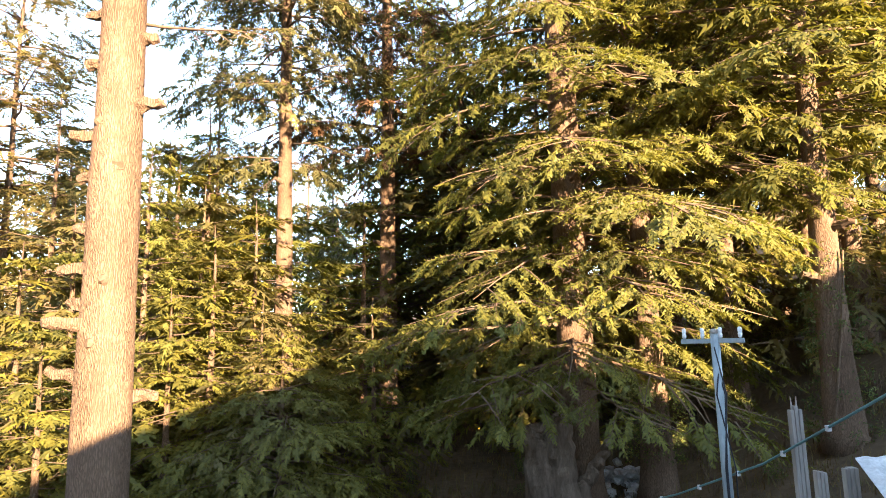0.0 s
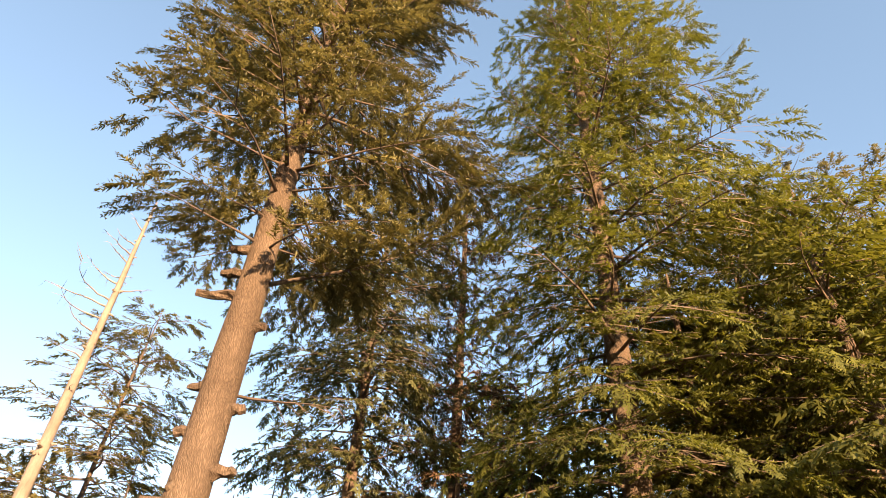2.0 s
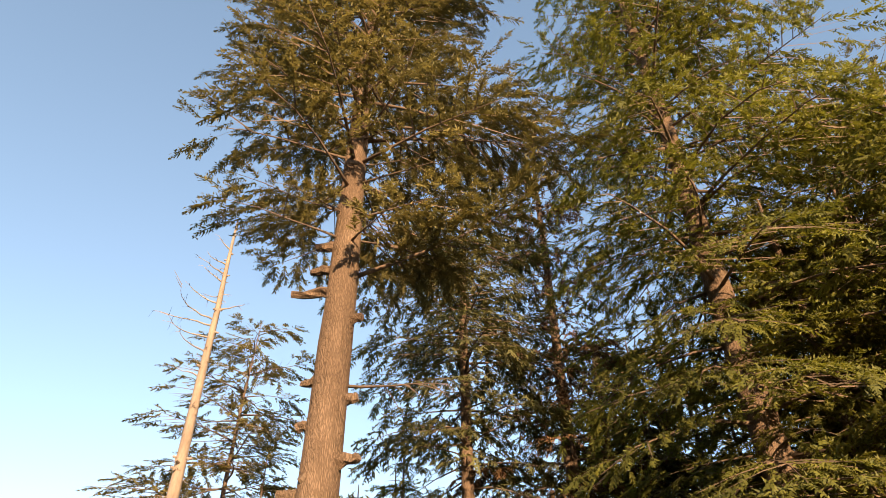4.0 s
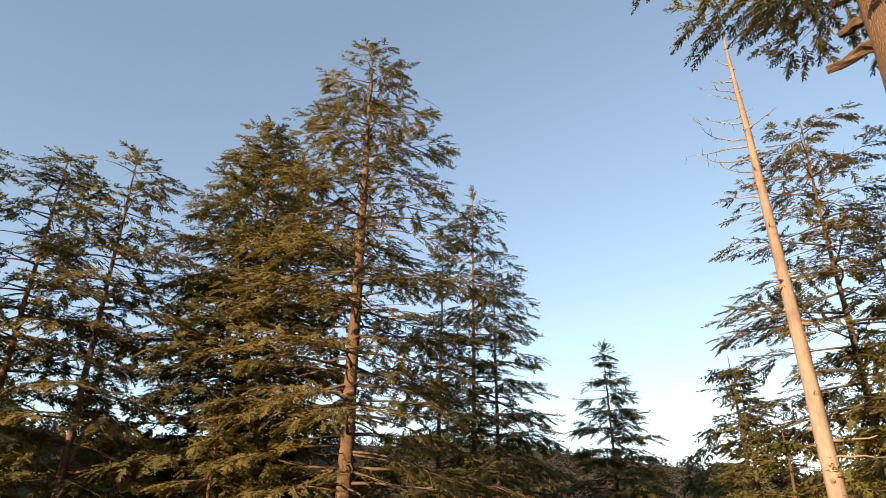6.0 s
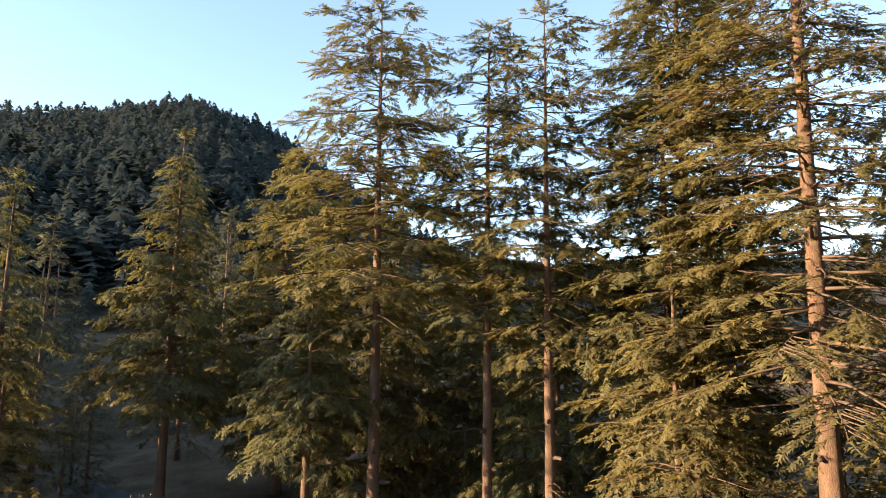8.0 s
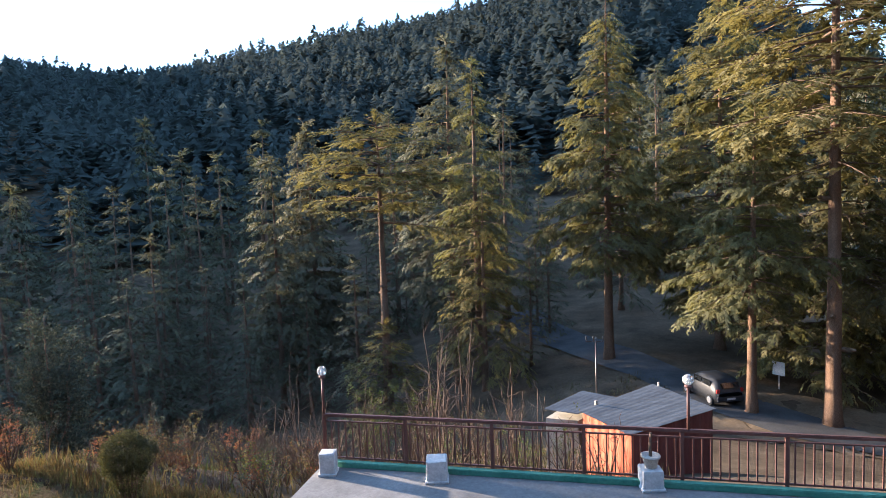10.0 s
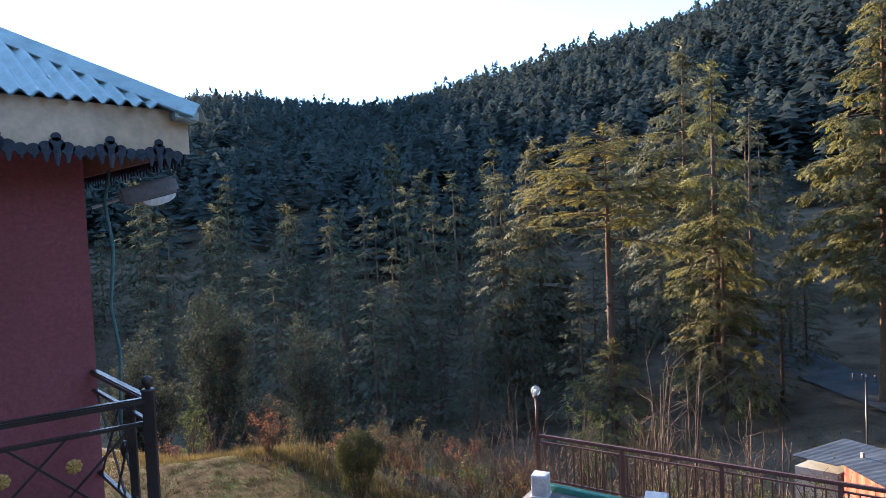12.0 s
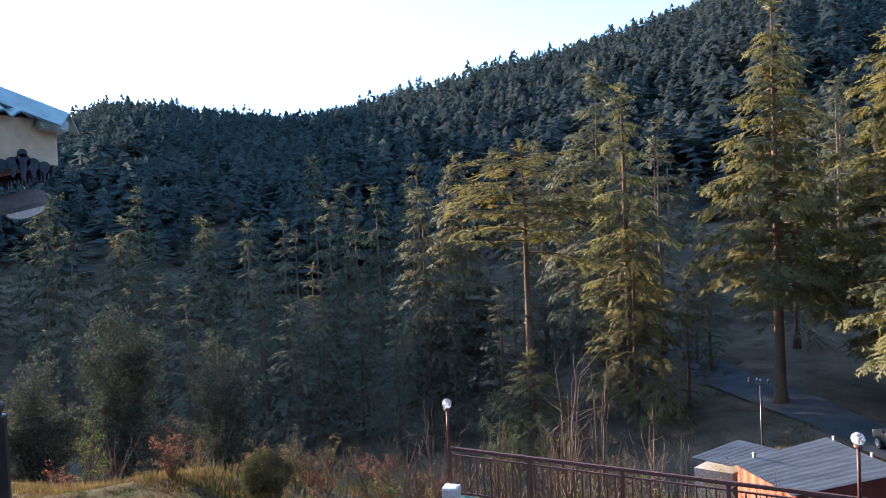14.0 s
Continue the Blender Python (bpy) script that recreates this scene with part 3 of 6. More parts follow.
# a dead tree, bare and bleached
def dead_tree(x, y, top, diam, seed, label, whorls):
    rng = np.random.default_rng(seed)
    at = base(x, y)
    tree = thing("dead_tree", at, label, "tree")
    h = top - at[2]
    P, r, geo = trunk_geo(h, diam, (-0.014, -0.018), rng, top=0.1)
    part("trunk", geo, DEADWOOD, tree, "bare bleached trunk", smooth=True)
    c = Crown(rng, 0.3, 7, 0.3)

    def on(z):
        u = np.interp(z, P[:, 2], np.arange(len(P)))
        i = min(int(u), len(P) - 2)
        return P[i] + (P[i + 1] - P[i]) * (u - i), np.interp(z, P[:, 2], r)
    for z, b, L, up in whorls:
        c.limb(on(z - at[2])[0], radians(b), L, up, -0.12, fill=0, thick=0.05, crook=0.13)
    for k in range(60):
        z = h * rng.uniform(0.3, 0.97)
        c.limb(on(z)[0], rng.uniform(0, 6.28), rng.uniform(0.3, 1.1) * (1.3 - z / h), rng.uniform(-0.2, 0.3), 0.1, fill=0, thick=0.035, crook=0.12)
    for k in range(26):
        z = h * rng.uniform(0.25, 0.93)
        stub(tree, on, z, rng.uniform(0, 360), rng.uniform(0.12, 0.5) * (1.3 - z / h), rng, DEADWOOD, 0.035 + 0.05 * (1 - z / h))
    for pts, rad in c.limbs:
        part("limb", tube(pts, rad, 5), DEADWOOD, tree, smooth=True)
    part("twigwork", c.twig_mesh(), DEADWOOD, tree)["kind"] = "stuff"
    return tree


dead_tree(-15.46, 22.25, 26.2, 0.80, 21, "dead tree with a bleached bare trunk and broken twigs", ((20.3, 118, 2.6, 0.25), (20.0, 130, 2.9, 0.05), (21.2, 110, 2.0, 0.3), (22.3, 125, 1.3, 0.4), (20.9, -60, 1.4, 0.2), (19.4, 122, 2.2, 0.1), (18.6, 135, 1.8, 0.15), (23.4, 115, 1.2, 0.3), (22.8, 140, 1.5, 0.2), (24.3, 125, 0.9, 0.4), (21.6, 60, 1.2, 0.2), (17.5, 120, 1.3, 0.0), (8.0, -70, 3.5, -0.1), (7.4, -80, 3.0, -0.15)))
tall(-21.89, 34.81, 29.0, 0.6, "slim cedar with flat dark boughs behind a dead tree", first=0.3, spread=6.0, limbs=44, shape="umbrella", seed=22, spray=0.6, step=0.42, droop=0.12, rise=(-0.05, 0.2), lush=1.7, gaps=0.1)
tall(-17.5, 31.5, 18, 0.5, "young cedar with layered boughs", first=0.12, spread=5.6, limbs=44, shape="cone", seed=23, lush=1.8, spray=0.6, step=0.42, droop=0.14)
tall(-10.12, 32.67, 19.3, 0.5, "pointed young cedar with dense dark boughs", first=0.1, spread=4.6, limbs=56, shape="cone", seed=24, spray=0.55, step=0.4, droop=0.25)
tall(-8.3, 20.5, 11.5, 0.34, "young cedar with bright layered boughs", first=0.05, spread=4.8, limbs=60, shape="cone", seed=25, lush=1.7, leafy=0.12, spray=0.38, step=0.27, droop=0.22, needles=NEEDLES_LIT)
tall(-3.6, 18.0, 5.4, 0.3, "young cedar with wide drooping boughs", first=0.06, spread=4.4, limbs=44, shape="cone", seed=26, lush=1.7, leafy=0.12, spray=0.38, step=0.27, droop=0.22, needles=NEEDLES_LIT)
tall(-12.5, 18.5, 6.5, 0.3, "young cedar with wide boughs", first=0.06, spread=4.0, limbs=36, shape="cone", seed=27, lush=1.7, leafy=0.12, spray=0.42, step=0.3, droop=0.22, needles=NEEDLES_LIT)
tall(-8.9, 27.6, 15.5, 0.4, "young cedar with bright layered boughs", first=0.25, spread=4.2, limbs=44, shape="cone", seed=28, lush=1.7, leafy=0.12, spray=0.52, step=0.40, droop=0.22, needles=NEEDLES_LIT)

# ---- the far grove round the clearing ----
tall(-44.5, 35.9, 19.7, 0.55, "lone cedar with flat tiers against the sky", first=0.15, spread=7.0, limbs=95, shape="cone", seed=31, spray=0.75, step=0.44, droop=0.1, gaps=0.12, lush=1.8, rise=(-0.02, 0.12), tier=6)
tall(-34.64, 40.29, 15.9, 0.5, "cedar with flat tiers against the sky", first=0.15, spread=6.5, limbs=87, shape="cone", seed=32, spray=0.75, step=0.44, droop=0.1, gaps=0.1, lush=1.8)
tall(-38.78, 20.24, 28.7, 0.55, "slim cedar with a thin one-sided crown", first=0.2, spread=6.2, limbs=75, shape="ragged", seed=33, lush=1.6, bark_mat=BARK_RED, spray=0.6, step=0.40, droop=0.12, fill=0.8, dead=8, rise=(-0.1, 0.15))
tall(-38.96, 22.05, 24.3, 0.5, "slim cedar with a thin crown of drooping boughs", first=0.2, spread=6.0, limbs=68, shape="ragged", seed=34, lush=1.6, bark_mat=BARK_RED, spray=0.6, step=0.40, droop=0.12, fill=0.8, dead=8, rise=(-0.1, 0.15))
tall(-41.60, 18.92, 26.1, 0.5, "slim cedar with a thin crown", first=0.2, spread=4.0, limbs=56, shape="ragged", seed=35, bark_mat=BARK_RED, spray=0.6, step=0.40, droop=0.15, fill=0.7, dead=6)
tall(-29.19, 9.09, 31.2, 1.0, "great cedar with a straight reddish trunk and long bare-stemmed boughs", first=0.22, spread=7.4, limbs=122, shape="ragged", seed=36, lush=1.6, bark_mat=BARK_RED, spray=0.5, step=0.32, droop=0.16, fill=0.8, dead=14, dead_at=(0.3, 0.9), rise=(-0.06, 0.2), stubs=8, leafy=0.45)
tall(-36.09, 4.83, 29.1, 0.85, "broad cedar with a dense rounded crown", first=0.16, spread=6.6, limbs=162, shape="dome", seed=37, lush=1.35, leafy=0.2, bark_mat=BARK_RED, spray=0.66, step=0.45, droop=0.2, rise=(0.0, 0.5))
tall(-35.19, 3.72, 21, 0.75, "cedar with a straight reddish trunk", first=0.3, spread=5.0, limbs=54, shape="column", seed=38, bark_mat=BARK_RED, spray=0.62, step=0.41, droop=0.2)
tall(-31.7, 3.6, 11.0, 0.4, "young cedar with wide flat olive boughs", first=0.1, spread=6.4, limbs=46, shape="cone", seed=39, lush=1.3, bark_mat=BARK_RED, spray=0.55, step=0.40, droop=0.14, rise=(-0.02, 0.12), tier=6, gaps=0.08, leafy=0.12)
tall(-33.90, -2.40, 23.4, 0.62, "tall cedar with sparse upper tiers and a sunlit trunk", first=0.36, spread=4.4, limbs=62, shape="umbrella", rise=(-0.06, 0.22), lush=1.45, tier=6, seed=40, bark_mat=BARK_RED, spray=0.6, step=0.38, droop=0.18, fill=0.85, dead=8, stubs=5)
tall(-35.43, -5.97, 23.6, 0.62, "tall cedar with sparse flat tiers and a sunlit trunk", first=0.38, spread=4.8, limbs=58, shape="umbrella", rise=(-0.06, 0.22), lush=1.45, tier=6, seed=41, bark_mat=BARK_RED, spray=0.6, step=0.38, droop=0.15, fill=0.85, dead=8, stubs=5)
tall(-33.76, -11.99, 24.8, 0.75, "tall cedar with wide flat tiers and a patchily lit trunk", first=0.40, spread=6.0, limbs=65, shape="umbrella", rise=(-0.06, 0.22), lush=1.45, tier=6, seed=42, bark_mat=BARK_RED, spray=0.6, step=0.38, droop=0.14, fill=0.85, dead=8, stubs=6,
     extra=((21.0, 60, 5.5, 0.1, 0.1, 0.8), (19.0, 190, 6.5, -0.05, 0.05, 0.9), (16.0, 200, 1.5, 0.0, 0.1, 0.0)))
tall(-37.21, -28.15, 18.7, 0.7, "tall cedar with hanging olive boughs beside a road", first=0.28, spread=5.6, limbs=108, shape="cone", seed=43, bark_mat=BARK_RED, spray=0.62, step=0.40, droop=0.28, gaps=0.06)
tall(-45.68, -24.31, 19.5, 0.7, "full cedar with olive boughs", first=0.1, spread=6.2, limbs=113, shape="column", seed=44, bark_mat=BARK_RED, spray=0.75, step=0.45, droop=0.25)
tall(-41.5, -15.0, 15.5, 0.6, "full cedar with olive boughs", first=0.06, spread=6.6, limbs=108, shape="cone", seed=45, bark_mat=BARK_RED, spray=0.68, step=0.41, droop=0.25)
tall(-46.5, -9.0, 16.5, 0.6, "full cedar with olive boughs behind taller trees", first=0.06, spread=6.6, limbs=108, shape="cone", seed=46, bark_mat=BARK_RED, spray=0.72, step=0.45, droop=0.25)
tall(-41.0, -2.5, 12.5, 0.5, "full cedar with olive boughs behind taller trees", first=0.06, spread=6.0, limbs=86, shape="cone", seed=47, bark_mat=BARK_RED, spray=0.68, step=0.41, droop=0.25)
tall(-32.7, -15.5, 9.0, 0.55, "cedar with a bare lower trunk at the edge of a yard", first=0.36, spread=4.6, limbs=68, shape="cone", seed=48, bark_mat=BARK_RED, spray=0.55, step=0.36, droop=0.25)
tall(-31.58, -36.02, 15.0, 0.7, "cedar with hanging boughs and a bent tip", first=0.24, spread=4.5, limbs=66, shape="cone", seed=49, spray=0.62, step=0.44, droop=0.3, gaps=0.14)
tall(-35.07, -43.50, 18.8, 0.75, "tall cedar with a rounded grey-green crown", first=0.15, spread=5.2, limbs=80, shape="column", seed=50, spray=0.75, step=0.5, droop=0.3, needles=NEEDLES_GREY)
tall(-29.4, -33.0, 5.5, 0.5, "cedar with hanging olive boughs", first=0.15, spread=4.2, limbs=54, shape="cone", seed=51, spray=0.55, step=0.42, droop=0.3)
tall(-22.54, -35.21, 10.5, 0.72, "flat-topped cedar with a long bare trunk and wide upper boughs", first=0.68, spread=5.2, limbs=30, shape="table", seed=52, spray=0.55, step=0.4, droop=0.05, rise=(0.15, 0.1), dead=5, stubs=7, needles=NEEDLES,
     extra=((13.8, 60, 4.8, -0.02, 0.08, 1.0), (17.0, 80, 6.0, 0.02, 0.1, 1.0), (17.6, -110, 5.5, 0.05, 0.1, 1.0)))
tall(-22.2, -34.6, -3.2, 0.3, "young cedar at the foot of a tall trunk", first=0.1, spread=4.0, limbs=30, shape="cone", seed=53, spray=0.5, step=0.38, droop=0.2)
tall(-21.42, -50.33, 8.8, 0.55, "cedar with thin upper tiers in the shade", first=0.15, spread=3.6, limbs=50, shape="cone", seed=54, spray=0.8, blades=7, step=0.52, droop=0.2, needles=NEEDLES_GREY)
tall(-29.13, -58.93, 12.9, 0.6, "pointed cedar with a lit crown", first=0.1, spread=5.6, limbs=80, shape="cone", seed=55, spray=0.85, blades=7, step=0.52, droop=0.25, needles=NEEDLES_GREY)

# ---- pointed cedars of the valley: a few shapes, set many times ----
_models = []
for _k in range(4):
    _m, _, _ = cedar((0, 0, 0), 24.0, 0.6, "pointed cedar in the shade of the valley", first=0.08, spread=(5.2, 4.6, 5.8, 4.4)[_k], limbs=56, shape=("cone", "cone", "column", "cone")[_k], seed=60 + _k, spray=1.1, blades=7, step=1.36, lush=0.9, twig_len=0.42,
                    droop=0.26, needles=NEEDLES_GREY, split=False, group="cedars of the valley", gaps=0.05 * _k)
    _models.append(_m)

for _k in range(2):
    _m, _, _ = cedar((0, 0, 0), 14.0, 0.4, "bushy young cedar with layered olive boughs", first=0.05, spread=4.6, limbs=60, shape="cone", seed=66 + _k, leafy=0.12, spray=0.70, blades=12, step=0.84, lush=1.0,
                    droop=0.24, needles=(NEEDLES_LIT, NEEDLES)[_k], split=False, group="young cedars of the grove")
    _models.append(_m)


for _k in range(2):
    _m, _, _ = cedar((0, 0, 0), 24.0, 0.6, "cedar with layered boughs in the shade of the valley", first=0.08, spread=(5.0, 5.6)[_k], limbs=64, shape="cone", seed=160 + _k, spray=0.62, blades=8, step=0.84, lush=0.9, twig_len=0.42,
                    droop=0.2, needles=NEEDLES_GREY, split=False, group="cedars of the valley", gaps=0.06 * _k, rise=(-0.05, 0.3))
    _models.append(_m)


def place_model(k, x, y, top, turn, wide=1.0):
    z = ground_at(x, y) - 0.3
    if k < 4 and math.hypot(x, y) < 80 and y < -20:
        k = 6 + k % 2
    s = (top - z) / (14.0 if k in (4, 5) else 24.0)
    m = _models[k]
    m.scale = (s * wide, s * wide, s)
    c = copy_thing(m, pose(x, y, z, 0, 0, turn))
    m.scale = (1, 1, 1)
    return c


for _i, (_x, _y, _top) in enumerate(((-9.55, -73.9, 7.2), (-13.7, -68.2, 5.7), (-14.2, -78.3, 7.4), (-21.0, -82.0, 9.5), (-22.9, -76.3, 8.4), (1.5, -71.5, 3.7), (-0.3, -65.5, 2.0), (-26.5, -66, 9.5), (-34, -72, 13), (-40, -60, 15),
                                     (-45, -47, 15), (-52, -38, 14), (-8, -60, -1.5), (-4, -56, -2.5), (-14, -58, 1.0), (7, -60, 0.5), (10, -72, 4.0), (-6, -90, 8.0), (4, -95, 8.5), (-3, -48, -6), (4, -46, -5), (-10, -47, -5), (-16, -44, -4))):
    place_model(_i % 4, _x, _y, _top, _i * 77, 1.15 if _top < 3 else 1.0)
for _i, (_b, _d, _e) in enumerate(((62, 36, 2), (68, 37, 3), (72, 33, 0), (79, 35, 4), (82, 31, 0), (88, 52, 5), (93, 58, 4), (98, 55, 6), (105, 60, 7), (-4, 32, 29), (-1, 37, 30), (2, 36, 22), (-8, 33, 27), (-6, 31, 20), (-11, 30, 24), (18, 25, 14), (17, 21, 11), (12, 30, 17), (21, 35, 18), (5, 31, 14), (3, 35, 11), (27, 24, 12), (20, 27, 16), (14, 25, 13), (25, 29, 15), (30, 23, 9), (22, 30, 12), (15, 33, 10),
                                  (8, 36, 9), (4, 22, 5), (13, 19, 5), (20, 20, 6), (28, 18, 4), (-5, 33, 9), (-9, 37, 15), (38, 30, 8), (46, 38, 3), (34, 20, 2), (-26, 30, 16), (-33, 28, 14), (53, 40, 1))):
    _x, _y = -math.sin(radians(_b)) * _d, math.cos(radians(_b)) * _d
    place_model(4 if _b < 40 and _i % 3 else 5, _x, _y, max(4.8 + _d * math.tan(radians(_e)), ground_at(_x, _y) + 4), _i * 97, 1.3)
_fr = np.random.default_rng(77)
_spots = []


def scatter(count, b0, b1, r0, r1, elev, apart=5.0, wide=1.0, kinds=(0, 4)):
    """Cedars at random between two bearings and distances, their tips below a height angle."""
    made = tries = 0
    while made < count and tries < count * 30:
        tries += 1
        b, rr = radians(_fr.uniform(b0, b1)), math.sqrt(_fr.uniform(r0 * r0, r1 * r1))
        x, y = -math.sin(b) * rr, math.cos(b) * rr
        if any((x - p) ** 2 + (y - q) ** 2 < apart * apart for p, q in _spots):
            continue
        top = 4.8 + rr * math.tan(radians(_fr.uniform(*elev)))
        g = ground_at(x, y)
        if top - g < 7:
            continue
        place_model(int(_fr.integers(*kinds)), x, y, min(top, g + 34), _fr.uniform(0, 360), wide * _fr.uniform(0.85, 1.15))
        _spots.append((x, y))
        made += 1


scatter(24, 132, 178, 46, 66, (-8, -2), 4.5, 1.25)
scatter(32, 128, 185, 64, 100, (-6, 1), 4.5, 1.2)
scatter(18, 176, 206, 60, 105, (-9, -2), 4.5, 1.2)
scatter(20, 100, 132, 52, 120, (5, 11))
scatter(26, 132, 168, 64, 130, (2, 8), wide=1.1)
scatter(18, 168, 200, 80, 140, (0, 5), wide=1.1)
scatter(16, 40, 100, 52, 120, (1.5, 7))
scatter(22, 0, 42, 40, 85, (6, 18), kinds=(4, 6))
scatter(12, -46, -20, 24, 38, (26, 40), kinds=(4, 6))
scatter(14, -48, 5, 32, 80, (14, 32), kinds=(4, 6))
for _m in _models:
    for _o in (*_m.children_recursive, _m):
        bpy.data.objects.remove(_o)


# ---- the wooded hills: thousands of far cedars as one mass ----
def far_forest(bands, seed, size=1.0):
    rng = np.random.default_rng(seed)
    out, facing = [], []
    for b0, b1, r0, count, n in bands:
        b = np.radians(rng.uniform(b0, b1, count))
        far = np.interp(np.degrees(b), _ridge[:, 0], _ridge[:, 2])
        far = far * 1.03
        rr = r0 + (far - r0) * rng.random(count) ** 0.72
        x, y = -np.sin(b) * rr, np.cos(b) * rr
        z = ground_height(x, y)
        h = size * rng.uniform(8.5, 14, count) * (1 + 0.45 * (rng.random(count) < 0.05))
        w = h * rng.uniform(0.40, 0.52, count)

        def add(t, i):
            o = t - np.array([x[i], y[i], 0])
            o[:, 2] = 0
            o = 0.12 * o / (np.linalg.norm(o, axis=1)[:, None] + 0.3) + np.array([0, 0, 1.0])
            out.append(t)
            facing.append(o / np.linalg.norm(o, axis=1)[:, None])

        for i in range(count):                           # ragged boughs round a stem
            n = 40
            u = (np.arange(n) + rng.random(n)) / n
            u = u ** 0.8 * 0.95
            aa = rng.uniform(0, 6.283, n)
            rad = w[i] * 1.1 * np.clip(1 - u, 0.02, 1) ** 1.05 * rng.uniform(0.75, 1.2, n) + 0.2
            half = (0.12 * w[i] + 0.17 * rad) * rng.uniform(0.8, 1.25, n)
            zz = z[i] + h[i] * (0.06 + np.clip(u, 0, 1))
            c, d = np.cos(aa), np.sin(aa)
            drop = rng.uniform(0.02, 0.10, n) * h[i]
            tip = np.stack([x[i] + 0.1 * rad * c, y[i] + 0.1 * rad * d, zz + 0.03 * h[i]], 1)
            p = np.stack([x[i] + rad * c - half * d, y[i] + rad * d + half * c, zz - drop], 1)
            q = np.stack([x[i] + rad * c + half * d, y[i] + rad * d - half * c, zz - drop * rng.uniform(0.6, 1.4, n)], 1)
            add(np.stack([tip, q, p], 1).reshape(-1, 3), i)
    return np.concatenate(out), np.concatenate(facing)


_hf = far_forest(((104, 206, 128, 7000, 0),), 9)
tagged(part("hill_forest", _hf[0], FAR_NEEDLES_HAZED, normals=_hf[1]), "dense cedar forest covering the hills", "forest", kind="stuff")
_hf = far_forest(((36, 104, 170, 1800, 0),), 10, 0.62)
tagged(part("hill_forest", _hf[0], FAR_BROWN, normals=_hf[1]), "brownish sunlit woods on the far hillside", "forest", kind="stuff")


# ---- materials of the built things ----
CONCRETE = two_tone("terrace_concrete", (0.16, 0.152, 0.142), (0.26, 0.246, 0.23), 0.8, bump=0.3, bump_size=0.005, fine=20)
GREEN_PAINT = two_tone("green_kerb_paint", (0.06, 0.20, 0.14), (0.13, 0.32, 0.23), 2.5, rough=0.7, bump=0.2)
WHITEWASH = two_tone("whitewash", (0.44, 0.435, 0.425), (0.64, 0.63, 0.61), 3.0, rough=0.9, bump=0.4, bump_size=0.006)
FENCE_RED = two_tone("oxide_red_paint", (0.088, 0.038, 0.030), (0.138, 0.060, 0.046), 3.0, rough=0.55, bump=0.15, bump_size=0.003, spec=0.4)
BLACK_IRON = two_tone("dark_brown_iron_paint", (0.028, 0.020, 0.018), (0.065, 0.045, 0.038), 4.0, rough=0.38, bump=0.1, bump_size=0.002, spec=0.5)
GOLD = two_tone("gold_paint", (0.42, 0.25, 0.06), (0.62, 0.40, 0.12), 12.0, rough=0.5, bump=0.2, bump_size=0.002)
RED_WALL = two_tone("maroon_wall_paint", (0.27, 0.095, 0.105), (0.335, 0.12, 0.13), 0.9, rough=0.85, bump=0.15, bump_size=0.003, fine=40)
CREAM = two_tone("cream_fascia_paint", (0.55, 0.44, 0.30), (0.68, 0.56, 0.41), 1.5, rough=0.7, bump=0.1, bump_size=0.003)
TRIM_DARK = two_tone("dark_trim_paint", (0.035, 0.045, 0.065), (0.06, 0.075, 0.10), 4.0, rough=0.7)
ROOF_BLUE = two_tone("blue_sheet_roof", (0.34, 0.43, 0.42), (0.42, 0.52, 0.51), 1.2, rough=0.38, metal=0.15, spec=0.5)
SHED_ROOF = two_tone("galvanised_sheet", (0.095, 0.098, 0.104), (0.15, 0.154, 0.16), 0.9, (1, 4, 1), 0.8, 0.1, 0.003, 0.0, spec=0.06)
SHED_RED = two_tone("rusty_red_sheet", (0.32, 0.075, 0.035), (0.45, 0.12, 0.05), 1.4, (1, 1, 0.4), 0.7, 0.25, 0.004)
# darker copy of the red sheet, with the shade of the unlit walls in it
SHED_SHADED = two_tone("shaded_red_sheet", (0.11, 0.030, 0.024), (0.165, 0.045, 0.034), 1.4, (1, 1, 0.4), 0.7, 0.25, 0.004)
PLASTER = two_tone("stained_plaster", (0.38, 0.33, 0.24), (0.62, 0.56, 0.44), 1.5, rough=0.9, bump=0.3)
ASPHALT = two_tone("worn_asphalt", (0.06, 0.06, 0.063), (0.11, 0.108, 0.105), 0.5, rough=0.9, bump=0.3, spec=0.08, fine=30, world_space=True)
DIRT = two_tone("trodden_earth", (0.14, 0.102, 0.064), (0.24, 0.178, 0.116), 0.6, rough=0.95, bump=0.6, bump_size=0.03, spec=0.02, fine=12, world_space=True)
LAWN, _t, _b = material("dry_lawn", (0.08, 0.06, 0.03), 0.95, 0, 0.02)          # brown turf with greener tufts
_v = coords(_t, world_space=True)
_c = ramp(_t, noise_tex(_t, _v, 1.6, 6, 0.7), [(0.38, (0.085, 0.052, 0.026)), (0.52, (0.10, 0.075, 0.034)), (0.64, (0.058, 0.070, 0.022))]).outputs[0]
_c = mixed(_t, _c, ramp(_t, noise_tex(_t, _v, 22, 5, 0.75), [(0.25, (0.5,) * 3), (0.75, (1.35,) * 3)]).outputs[0], 0.8, "MULTIPLY")
_t.links.new(_c, _b.inputs["Base Color"])
bumped(_t, _b, noise_tex(_t, _v, 9, 6, 0.75), 1.0, 0.06)
GRASS = foliage("dry_grass", (0.10, 0.07, 0.03), (0.17, 0.12, 0.05), (0.11, 0.13, 0.035), 0.35, 0.8)
LAWN_BLADES = foliage("short_lawn_grass", (0.070, 0.052, 0.020), (0.095, 0.078, 0.028), (0.085, 0.098, 0.028), 0.2, 0.8)
